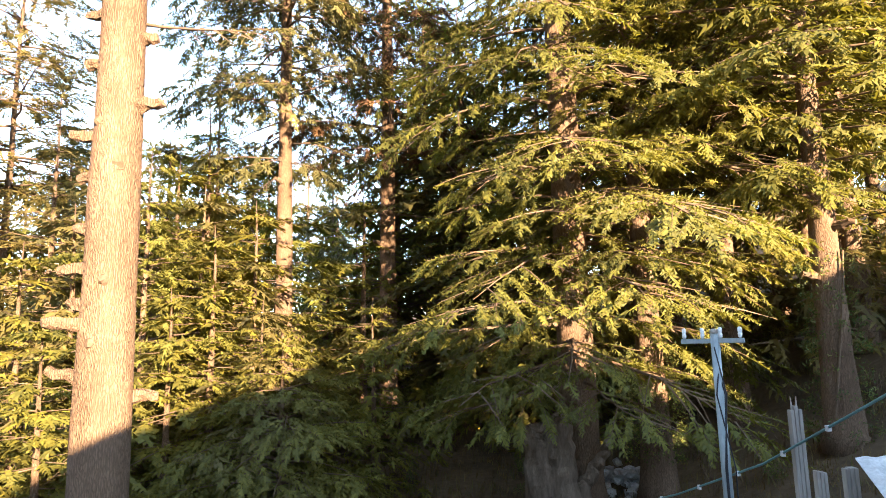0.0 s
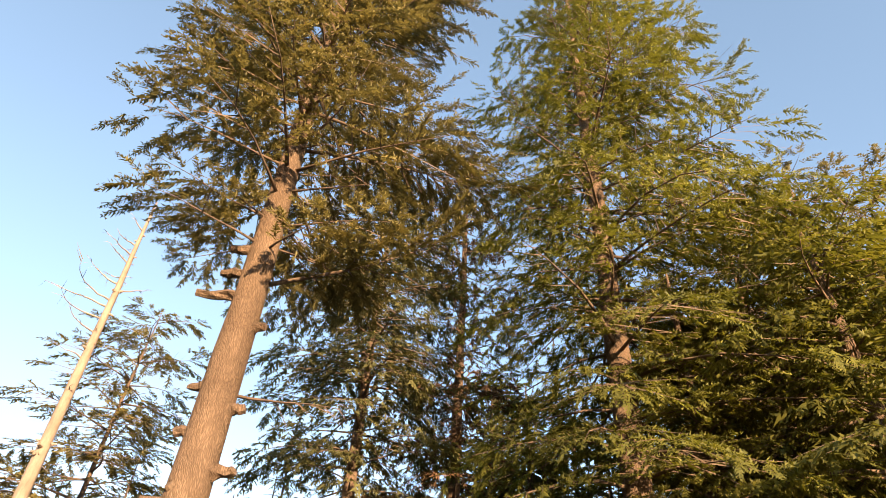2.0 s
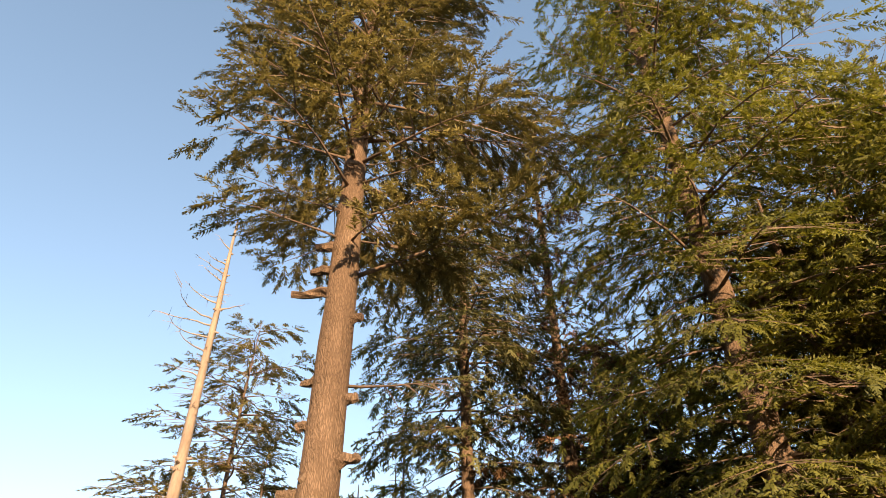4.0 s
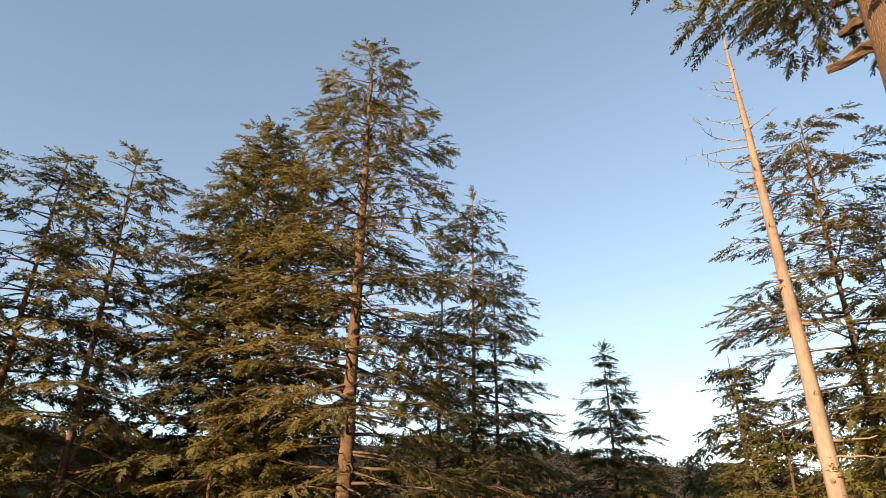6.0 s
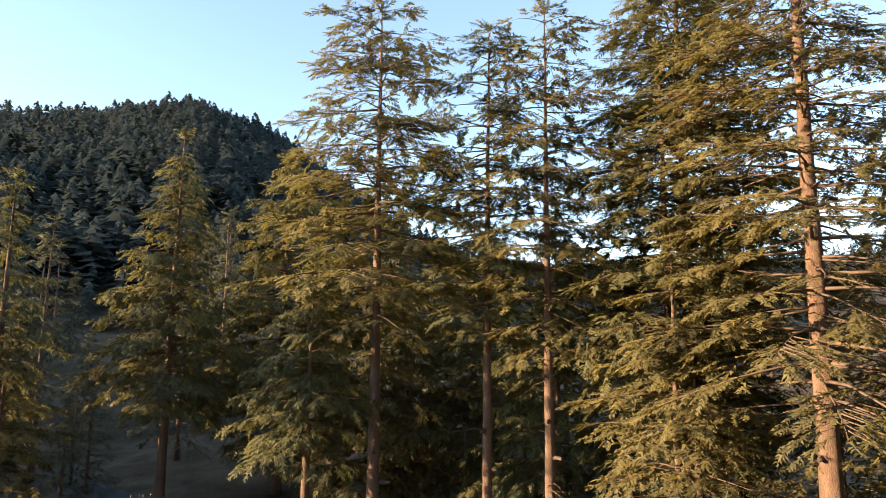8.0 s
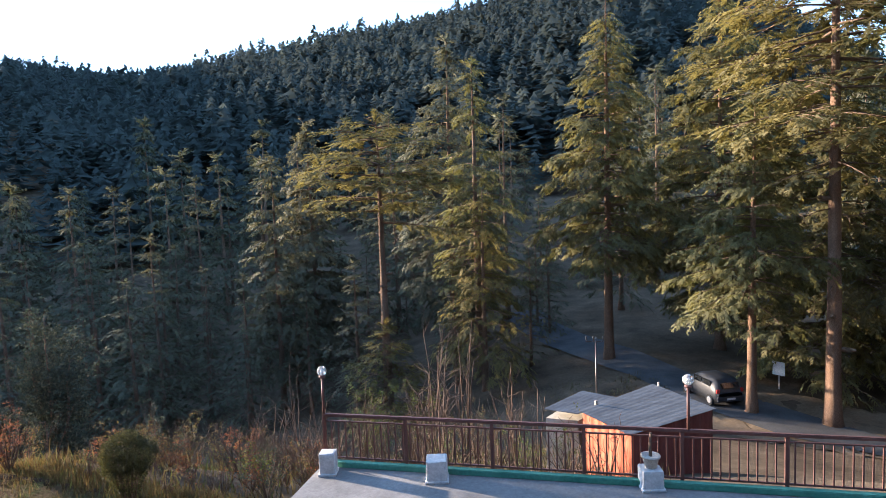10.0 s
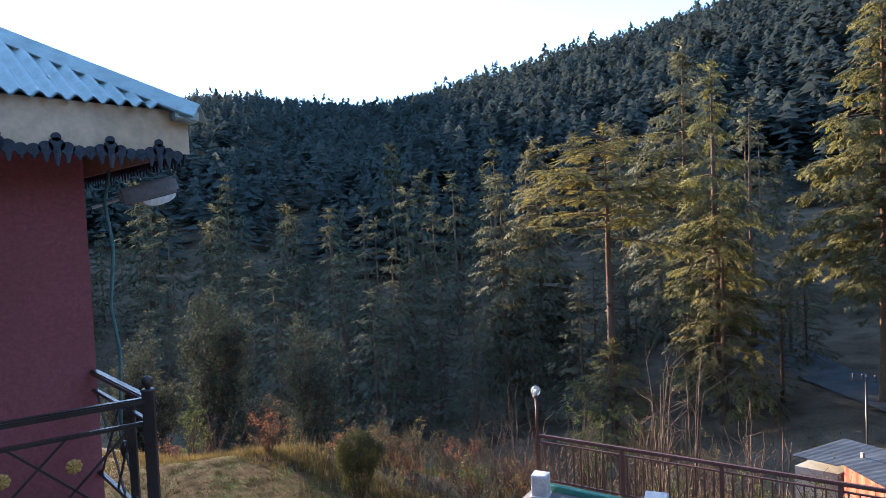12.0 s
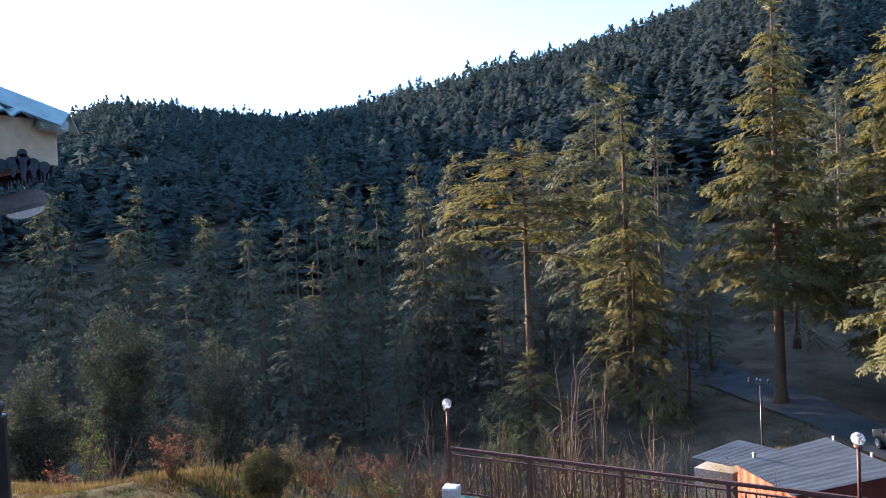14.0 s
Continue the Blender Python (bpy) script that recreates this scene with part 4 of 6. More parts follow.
EARTH = two_tone("bank_earth", (0.045, 0.030, 0.019), (0.10, 0.066, 0.040), 2.5, rough=0.95, bump=0.8, bump_size=0.03, spec=0.02, world_space=True)
TWIG = two_tone("dry_shrub_stems", (0.075, 0.048, 0.035), (0.165, 0.11, 0.072), 3.0, rough=0.9)
IVY = foliage("ivy_leaves", (0.05, 0.08, 0.02), (0.11, 0.14, 0.03), (0.22, 0.21, 0.05), 0.3, 1.0)
RED_LEAF = foliage("reddish_shrub_leaves", (0.14, 0.05, 0.03), (0.22, 0.09, 0.05), (0.26, 0.15, 0.06), 0.35, 1.0)
CLIPPED = foliage("clipped_bush_leaves", (0.030, 0.034, 0.014), (0.050, 0.056, 0.020), (0.085, 0.088, 0.028), 0.3, 1.0)
BROADLEAF = foliage("grey_broad_leaves", (0.04, 0.05, 0.036), (0.07, 0.08, 0.056), (0.15, 0.14, 0.095), 0.2, 1.0)
POLE_PAINT = two_tone("silver_pole_paint", (0.26, 0.31, 0.32), (0.40, 0.44, 0.44), 2.0, (1, 1, 0.3), 0.6, 0.1, 0.003, 0.2)
PORCELAIN = two_tone("porcelain", (0.70, 0.69, 0.66), (0.80, 0.79, 0.76), 6.0, rough=0.25, spec=0.5)
CABLE = two_tone("black_cable", (0.02, 0.02, 0.022), (0.04, 0.04, 0.045), 6.0, rough=0.6)
TEAL_PIPE = two_tone("teal_hose", (0.09, 0.18, 0.18), (0.14, 0.25, 0.24), 4.0, rough=0.5)
GREY_WOOD = two_tone("weathered_post", (0.24, 0.21, 0.18), (0.40, 0.36, 0.31), 3.0, (1, 1, 0.15), 0.9, 0.5, 0.01)
STUMP_WOOD = two_tone("dead_stump_wood", (0.085, 0.062, 0.044), (0.20, 0.15, 0.11), 3.5, (1, 1, 0.3), 0.95, 1.0, 0.05, spec=0.05)
STONE = two_tone("pale_rubble", (0.30, 0.29, 0.28), (0.48, 0.46, 0.44), 3.0, rough=0.9, bump=0.5, bump_size=0.02)
ORANGE = two_tone("orange_plastic", (0.60, 0.14, 0.04), (0.72, 0.20, 0.06), 4.0, rough=0.45)
CLAY = two_tone("pale_clay_pot", (0.42, 0.38, 0.33), (0.58, 0.53, 0.46), 6.0, rough=0.9, bump=0.3)
CAR_PAINT = two_tone("dark_car_paint", (0.020, 0.022, 0.026), (0.040, 0.042, 0.048), 3.0, rough=0.42, spec=0.3)
CAR_GLASS = two_tone("dark_car_glass", (0.010, 0.012, 0.014), (0.020, 0.022, 0.025), 3.0, rough=0.08, spec=0.7)
RUBBER = two_tone("tyre_rubber", (0.018, 0.018, 0.018), (0.035, 0.035, 0.035), 9.0, rough=0.9)
RED_LENS = two_tone("red_lamp_lens", (0.30, 0.02, 0.02), (0.42, 0.04, 0.03), 9.0, rough=0.25)
STEEL_DULL = two_tone("dull_steel", (0.16, 0.16, 0.17), (0.26, 0.26, 0.27), 5.0, rough=0.6, metal=0.3)
STEEL = two_tone("bright_steel", (0.45, 0.46, 0.48), (0.58, 0.59, 0.60), 5.0, rough=0.35, metal=0.7)
_gm, _gt, _gb = material("lamp_glass", (0.95, 0.94, 0.90), 0.08, 0, 0.5)
_gb.inputs["Transmission Weight"].default_value, _gb.inputs["IOR"].default_value = 0.75, 1.3
LAMP_GLASS = _gm


def polygon_slab(outline, z0, z1):
    n = len(outline)
    V = [(x, y, z0) for x, y in outline] + [(x, y, z1) for x, y in outline]
    F = [tuple(range(n))[::-1], tuple(range(n, 2 * n))] + [(i, (i + 1) % n, n + (i + 1) % n, n + i) for i in range(n)]
    bm = bmesh.new()
    vs = [bm.verts.new(v) for v in V]
    for f in F:
        bm.faces.new([vs[i] for i in f])
    bmesh.ops.recalc_face_normals(bm, faces=bm.faces[:])
    return bm


def lathe(profile, at, sides=16):
    """A turned form from (radius, height) pairs."""
    V, F = [], []
    for r, z in profile:
        V += [(at[0] + r * math.cos(a), at[1] + r * math.sin(a), at[2] + z) for a in np.linspace(0, 2 * math.pi, sides, endpoint=False)]
    for i in range(len(profile) - 1):
        F += [(i * sides + j, i * sides + (j + 1) % sides, (i + 1) * sides + (j + 1) % sides, (i + 1) * sides + j) for j in range(sides)]
    return V, F + [tuple(range(sides))[::-1], tuple(range((len(profile) - 1) * sides, len(profile) * sides))]


# ---- terrace, lawn, road ----
A, B, C = Vector((-5.20, -9.87, 0)), Vector((-12.1, -1.45, 0)), Vector((-8.4, 3.8, 0))
TERRACE = [(A.x - 0.12, A.y - 0.15), (B.x - 0.2, B.y), (C.x, C.y + 0.15), (2.0, 6.0), (5.0, 0.0), (1.2, -4.6)]
tagged(part("terrace_floor", polygon_slab(TERRACE, -0.5, 0.03), CONCRETE), "grey concrete terrace slab with worn surface", "terrace", kind="structure")
for _p, _q in ((A, B), (B, C)):
    _d = (_q - _p).normalized()
    _in = Vector((-_d.y, _d.x, 0)) * -1
    _in = _in if (_p + _in).length < _p.length else -_in
    tagged(part("terrace_kerb", beam(_p + _in * 0.09 + _d * 0.1 + Vector((0, 0, 0.08)), _q + _in * 0.09 - _d * 0.1 + Vector((0, 0, 0.08)), 0.13, 0.10, 0.012), GREEN_PAINT), "low green painted concrete kerb", "kerb", kind="structure")


def patch(name, outline, mat, label, category, lift, cell=0.8, bumps=0.02):
    """A patch of ground cover laid over the ground sheet."""
    rng = np.random.default_rng(len(name) * 7)
    xs, ys = [p[0] for p in outline], [p[1] for p in outline]

    def inside(x, y):
        c = False
        for (x0, y0), (x1, y1) in zip(outline, outline[1:] + outline[:1]):
            if (y0 > y) != (y1 > y) and x < (x1 - x0) * (y - y0) / (y1 - y0) + x0:
                c = not c
        return c
    nx, ny = int((max(xs) - min(xs)) / cell) + 2, int((max(ys) - min(ys)) / cell) + 2
    idx, V, F = {}, [], []

    def vert(i, j):
        if (i, j) not in idx:
            x, y = min(xs) + i * cell, min(ys) + j * cell
            idx[i, j] = len(V)
            V.append((x, y, ground_at(x, y) + lift + rng.normal(0, bumps)))
        return idx[i, j]
    for i in range(nx):
        for j in range(ny):
            if inside(min(xs) + (i + 0.5) * cell, min(ys) + (j + 0.5) * cell):
                F.append((vert(i, j), vert(i + 1, j), vert(i + 1, j + 1), vert(i, j + 1)))
    return tagged(part(name, (V, F), mat, smooth=True), label, category, kind="structure")


LAWN_EDGE = [(6, -22), (2.6, -17.6), (1.2, -15.8), (-0.6, -13.2), (-2.3, -11.2), (-4.0, -9.6), (-0.5, -6.2), (0.8, -4.6), (8, -3.5), (12, -18)]
patch("lawn", LAWN_EDGE, LAWN, "dry yellow-green lawn sloping to a bank", "lawn", 0.07, 0.25, 0.008)
patch("yard", [(-29, -8), (-33, -5), (-38, -9), (-38, -15), (-35.2, -18), (-30, -17.5), (-27.5, -13)], DIRT, "trodden brown earth yard among trees", "yard", 0.05, 0.5, 0.03)


def road_strip():
    c = np.array([(-31.4, -8.0), (-32.2, -12.0), (-33.2, -16.5), (-35.0, -21.5), (-38.2, -28.7), (-40.6, -35.2), (-43.4, -41.1), (-48.0, -48.0)])
    t = np.linspace(0, len(c) - 1, 60)
    p = np.stack([np.interp(t, np.arange(len(c)), c[:, k]) for k in (0, 1)], 1)
    d = np.gradient(p, axis=0)
    d /= np.linalg.norm(d, axis=1)[:, None]
    s = np.stack([-d[:, 1], d[:, 0]], 1)
    V = []
    for q, n in zip(p, s):
        for w in (-1.9, -0.7, 0.7, 1.9):
            x, y = q + n * w
            V.append((x, y, ground_at(x, y) + 0.10 + (0.03 if abs(w) < 1 else 0)))
    F = [(i * 4 + j, i * 4 + j + 1, i * 4 + 5 + j, i * 4 + 4 + j) for i in range(59) for j in range(3)]
    return V, F


tagged(part("road", road_strip(), ASPHALT, smooth=True), "narrow grey asphalt road climbing through trees", "road", kind="structure")


# ---- the terrace fence with its globe lamps ----
def fence(p, q, name_label, bays):
    f = thing("metal_fence", (p.x, p.y, 0.0), name_label, "fence", "terrace fence")
    d = q - p
    n = d.normalized()
    at = lambda s, z: (n.x * s, n.y * s, z)
    L = d.length
    part("top_rail", beam(at(-0.03, 0.95), at(L + 0.03, 0.95), 0.07, 0.055, 0.012), FENCE_RED, f)
    part("upper_rail", beam(at(0, 0.84), at(L, 0.84), 0.035, 0.025, 0.004), FENCE_RED, f)
    part("lower_rail", beam(at(0, 0.16), at(L, 0.16), 0.035, 0.03, 0.004), FENCE_RED, f)
    post = box(-0.03, 0.03, -0.03, 0.03, 0.0, 0.925, 0.006)
    pm = bpy.data.meshes.new("post")
    post.to_mesh(pm)
    post.free()
    pm.materials.append(FENCE_RED)
    bal = box(-0.011, 0.011, -0.011, 0.011, 0.172, 0.83)
    bmh = bpy.data.meshes.new("baluster")
    bal.to_mesh(bmh)
    bal.free()
    bmh.materials.append(FENCE_RED)
    turn = math.atan2(n.y, n.x)
    for k in range(bays + 1):
        o = new("post", pm)
        o.parent = f
        o.matrix_basis = Matrix.Translation(at(L * k / bays, 0)) @ Matrix.Rotation(turn, 4, "Z")
    count = int(L / 0.135)
    for k in range(1, count):
        s = L * k / count
        if min(abs(s - L * j / bays) for j in range(bays + 1)) < 0.04:
            continue
        o = new("baluster", bmh)
        o.parent = f
        o.matrix_basis = Matrix.Translation(at(s, 0)) @ Matrix.Rotation(turn, 4, "Z")
    return f


fence(A, B, "oxide red steel fence along the concrete terrace", 7)
fence(B + (C - B).normalized() * 0.06, C, "oxide red steel fence turning off at the terrace corner", 4)


def globe_lamp(x, y, z, tall_pole, tilt):
    l = thing("globe_lamp", (x, y, z), "globe lamp with clear glass on a thin red pole", "lamp", "lamps on the terrace fence")
    part("pole", tube([(0, 0, 0), (tilt, 0, tall_pole)], [0.026, 0.024], 8), FENCE_RED, l, smooth=True)
    part("collar", lathe([(0.03, 0), (0.055, 0.01), (0.06, 0.04), (0.04, 0.05)], (tilt, 0, tall_pole)), FENCE_RED, l, smooth=True)
    r = 0.088
    prof = [(r * math.sin(a), 0.045 + r - r * math.cos(a)) for a in np.linspace(0.45, math.pi - 0.05, 12)]
    part("globe", lathe(prof, (tilt, 0, tall_pole), 20), LAMP_GLASS, l, "clear glass globe", smooth=True)
    part("bulb", lathe([(0.015, 0.05), (0.03, 0.09), (0.035, 0.12), (0.02, 0.15)], (tilt, 0, tall_pole), 10), PORCELAIN, l, smooth=True)


_n = (B - A).normalized()
globe_lamp(A.x, A.y, 0.978, 0.66, 0.0)
globe_lamp(*(A + _n * 6.32).xy, 0.978, 0.68, 0.0)
globe_lamp(B.x + 0.02, B.y - 0.02, 0.978, 0.64, 0.01)


# white posts on the terrace edge
def white_post(x, y, wide, high):
    p = thing("white_block", (x, y, 0.03), "short whitewashed masonry block on the terrace edge", "block", "white blocks on the terrace", 51)
    bm = box(-wide / 2, wide / 2, -wide / 2, wide / 2, 0, high, 0.03)
    rng = random.Random(int(x * 100))
    for v in bm.verts:
        v.co += Vector((rng.uniform(-1, 1), rng.uniform(-1, 1), rng.uniform(-1, 1))) * 0.006
    part("block", bm, WHITEWASH, p)
    part("foot", box(-wide * 0.6, wide * 0.6, -wide * 0.56, wide * 0.56, 0, 0.04, 0.01), WHITEWASH, p)


white_post(-5.03, -9.45, 0.28, 0.40)
white_post(-6.32, -7.95, 0.36, 0.38)
white_post(-8.72, -5.36, 0.34, 0.33)
white_post(-11.70, -2.15, 0.16, 0.50)


def plant_pot():
    p = thing("potted_plant", (-8.72, -5.36, 0.362), "pale clay pot with a bare stem on a white block", "pot plant")
    part("pot", lathe([(0.085, 0), (0.10, 0.02), (0.13, 0.17), (0.155, 0.175), (0.155, 0.21), (0.13, 0.21), (0.12, 0.19)], (0, 0, 0), 18), CLAY, p, smooth=True)
    rng = np.random.default_rng(4)
    part("stem", tube([(0, 0, 0.16), (0.01, 0, 0.35), (0, 0.01, 0.58)], [0.03, 0.026, 0.02], 7, 0.1, rng), TWIG, p)
    part("side_shoot", merged([tube([(0, 0, z), (0.12 * math.cos(a), 0.12 * math.sin(a), z + 0.06)], [0.006, 0.003], 4) for z, a in ((0.3, 0), (0.4, 2), (0.5, 4), (0.55, 5.5))]), TWIG, p)


plant_pot()


# ---- shed, annex, road things ----
def sheet_roof(c00, c10, c11, c01, mat, parent, ribs, depth=0.02, name="roof"):
    """Ribbed sheet between four corners, ribs running from the 00-10 edge to the 01-11 edge."""
    c00, c10, c11, c01 = map(np.array, (c00, c10, c11, c01))
    n = ribs * 4
    V, F = [], []
    for layer in (0.0, -0.012):
        for j in range(2):
            for i in range(n + 1):
                s = i / n
                p = (c00 * (1 - s) + c10 * s) * (1 - j) + (c01 * (1 - s) + c11 * s) * j
                V.append(p + np.array([0, 0, layer + depth * (0.5 - 0.5 * math.cos(i * math.pi / 2))]))
    m = n + 1
    for k, flip in ((0, False), (2 * m, True)):
        for i in range(n):
            f = (k + i, k + i + 1, k + m + i + 1, k + m + i)
            F.append(f[::-1] if flip else f)
    return part(name, (V, F), mat, parent)


def shed():
    F, R, L = np.array([-11.75, -7.95, -0.62]), np.array([-15.35, -7.9, -0.84]), np.array([-12.15, -9.75, -0.60])
    K = np.array([-16.2, -10.35, -0.88])
    low = -3.6
    s = thing("shed", (0, 0, 0), "small shed of rusty red sheets with a grey metal roof", "shed")
    sheet_roof(F, L, K, R, SHED_ROOF, s, 12, 0.003, "roof")
    ins = lambda p: p * 0.94 + (F + R + L + K) / 4 * 0.06
    f, r, l, k = map(ins, (F, R, L, K))

    def wall(a, b, mat, label):
        n = 26
        V, Q = [], []
        out = np.cross(b - a, [0, 0, 1.0])
        out /= np.linalg.norm(out)
        for i in range(n + 1):
            p = a + (b - a) * i / n + out * (0.018 if i % 4 < 2 else 0.0)
            V += [(p[0], p[1], low), (p[0], p[1], p[2] - 0.03)]
        for i in range(n):
            Q.append((2 * i, 2 * i + 2, 2 * i + 3, 2 * i + 1))
        part("wall_sheet", (V, Q), mat, s, label)
    # three walls take the copy with shade in its colour, the sunlit one the lighter
    for a, b, paint, words in ((f, r, SHED_SHADED, "red ribbed wall sheet, darkened for its shaded side"), (r, k, SHED_SHADED, "red ribbed wall sheet, darkened for its shaded side"), (k, l, SHED_SHADED, "red ribbed wall sheet, darkened for its shaded side"), (l, f, SHED_RED, "orange-red wall sheet on the sunlit side")):
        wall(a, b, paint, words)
    part("corner_post", box(f[0] - 0.04, f[0] + 0.04, f[1] - 0.04, f[1] + 0.04, low, f[2] - 0.05, 0.006), SHED_RED, s)
    for j, p in enumerate((K * 0.9 + R * 0.1, K * 0.4 + R * 0.6, K * 0.2 + L * 0.8)):
        part("post_end", box(p[0] - 0.03, p[0] + 0.03, p[1] - 0.03, p[1] + 0.03, p[2] - 0.4, p[2] + 0.11, 0.006), GREY_WOOD, s)
    a = thing("annex", (0, 0, 0), "low plastered annex with a flat metal roof beside a shed", "shed")
    p = [np.array(q) for q in ((-12.22, -9.85, -0.72), (-11.75, -10.6, -0.66), (-14.0, -11.2, -0.80), (-14.35, -10.25, -0.86))]
    sheet_roof(p[0], p[1], p[2], p[3], SHED_ROOF, a, 7, 0.003, "roof")
    m = sum(p) / 4
    part("wall", polygon_slab([tuple((q * 0.94 + m * 0.06)[:2]) for q in p], low - 0.4, -0.92), PLASTER, a)


shed()


def car(at, turn):
    c = thing("hatchback_car", at, "dark hatchback car parked on the road edge", "car", turn=turn)
    # side outline, nose at +y; (y, z of sill line, z of waist, z of roof, half width)
    rows = [(-1.86, 0.42, 0.80, 0.82, 0.70), (-1.80, 0.30, 0.88, 0.98, 0.78), (-1.62, 0.24, 0.95, 1.30, 0.82), (-1.25, 0.22, 0.95, 1.47, 0.83), (-0.5, 0.22, 0.94, 1.52, 0.84), (0.25, 0.22, 0.93, 1.47, 0.84),
            (0.75, 0.22, 0.92, 1.22, 0.83), (1.05, 0.23, 0.91, 1.00, 0.82), (1.55, 0.26, 0.82, 0.86, 0.79), (1.80, 0.34, 0.68, 0.70, 0.70), (1.86, 0.42, 0.58, 0.60, 0.62)]
    V, Fc = [], []
    for y, lo, waist, roof, w in rows:
        rw = w * (0.76 if roof - waist > 0.2 else 0.9)
        V += [(-w * 0.92, y, lo), (-w, y, (lo + waist) / 2), (-w * 0.97, y, waist), (-rw, y, roof - 0.06), (-rw * 0.8, y, roof), (rw * 0.8, y, roof), (rw, y, roof - 0.06), (w * 0.97, y, waist), (w, y, (lo + waist) / 2), (w * 0.92, y, lo)]
    k = 10
    for i in range(len(rows) - 1):
        Fc += [(i * k + j, i * k + (j + 1) % k, (i + 1) * k + (j + 1) % k, (i + 1) * k + j) for j in range(k)]
    Fc += [tuple(range(k)), tuple(range((len(rows) - 1) * k, len(rows) * k))[::-1]]
    body = part("body", (V, Fc), CAR_PAINT, c, smooth=True)
    part("rear_window", polygon_slab([(-0.50, 0), (0.50, 0), (0.58, 0.30), (-0.58, 0.30)], 0, 0.02), CAR_GLASS, c).matrix_basis = pose(0, -1.65, 1.34, 61, 0, 0) @ Matrix.Translation((0, -0.33, 0.02))
    for sx in (-1, 1):
        for y0, y1 in ((-1.20, -0.42), (-0.34, 0.42)):
            part("side_window", beam((sx * 0.765, y0, 1.17), (sx * 0.765, y1, 1.17), 0.03, 0.34, 0.01), CAR_GLASS, c).matrix_basis = Matrix.Translation((0, 0, 0)) @ Matrix.Identity(4)
        part("tail_light", box(sx * 0.70 - 0.09, sx * 0.70 + 0.09, -1.84, -1.72, 0.80, 1.02, 0.03), RED_LENS, c)
        part("headlight", box(sx * 0.58 - 0.12, sx * 0.58 + 0.12, 1.66, 1.80, 0.62, 0.76, 0.03), STEEL, c)
        part("mirror", box(sx * 0.90 - 0.07, sx * 0.90 + 0.07, 0.50, 0.60, 0.95, 1.06, 0.02), CAR_PAINT, c)
        for y in (-1.18, 1.15):
            w = part("wheel", tube([(sx * 0.68, y, 0.30), (sx * 0.86, y, 0.30)], [0.30, 0.30], 20), RUBBER, c, "black tyre", smooth=False)
            part("rim", tube([(sx * 0.85, y, 0.30), (sx * 0.87, y, 0.30)], [0.19, 0.17], 16), STEEL, w)
    part("bumper", box(-0.78, 0.78, -1.92, -1.74, 0.34, 0.62, 0.05), CAR_PAINT, c)
    part("number_plate", box(-0.24, 0.24, -1.935, -1.922, 0.44, 0.55, 0.004), WHITEWASH, c, "plain white plate")
    part("windscreen", polygon_slab([(-0.62, 0), (0.62, 0), (0.54, 0.52), (-0.54, 0.52)], 0, 0.02), CAR_GLASS, c).matrix_basis = pose(0, 1.02, 1.0, 148, 0, 0) @ Matrix.Translation((0, -0.52, 0.0)) @ Matrix.Translation((0, 0, -0.03))


car((-33.4, -18.2, ground_at(-33.4, -18.2) + 0.13), 152)


def utility_pole(x, y, top, low, label, arm, arm_turn, radius, insulators, group="", mat=None):
    u = thing("utility_pole", (x, y, low), label, "utility pole", group)
    h = top - low
    part("pole", tube([(0, 0, 0), (0, 0, h * 0.5), (0, 0, h)], [radius * 1.25, radius * 1.1, radius], 14), mat or POLE_PAINT, u, smooth=True)
    part("cap", lathe([(radius * 1.1, 0), (radius * 1.1, 0.05), (radius * 0.6, 0.08)], (0, 0, h - 0.01)), GREY_WOOD, u)
    a = radians(arm_turn)
    d = np.array([math.cos(a), math.sin(a), 0])
    part("cross_arm", beam(d * -arm * 0.55 + [0, 0, h - 0.14], d * arm * 0.45 + [0, 0, h - 0.14], 0.9 * radius, 1.1 * radius, 0.006), mat or POLE_PAINT, u)
    for s in insulators:
        p = d * s + np.array([0, 0, h - 0.098])
        i = part("insulator", lathe([(0.016, 0), (0.034, 0.02), (0.038, 0.08), (0.026, 0.09), (0.038, 0.12), (0.034, 0.17), (0.016, 0.19)], p, 12), PORCELAIN if mat is None else BLACK_IRON, u, "porcelain insulator", smooth=True)
    return u


utility_pole(5.10, 12.15, 5.24, ground_at(5.1, 12.15) - 0.2, "grey steel utility pole with a cross arm and white insulators", 1.12, -51, 0.075, (-0.56, -0.22, 0.10, 0.44))
for _k in range(3):
    _o = 0.085 * math.cos(_k * 2.0), 0.085 * math.sin(_k * 2.0)
    tagged(part("pole_cable", tube([(5.10 + _o[0], 12.15 + _o[1], 5.0), (5.10 - _o[0] * 1.2, 12.04, 4.2), (5.11 + _o[0] * 1.2, 12.04, 3.0), (5.10 + _o[0], 12.04, 1.2)], [0.012] * 4, 6), CABLE, smooth=True), "black cable running down a utility pole", "cable", "cables")
utility_pole(-21.85, -17.0, -1.45, ground_at(-21.85, -17.0) - 0.2, "thin steel utility pole beside the road", 0.8, 125, 0.032, (-0.4, -0.1, 0.3), mat=BLACK_IRON)


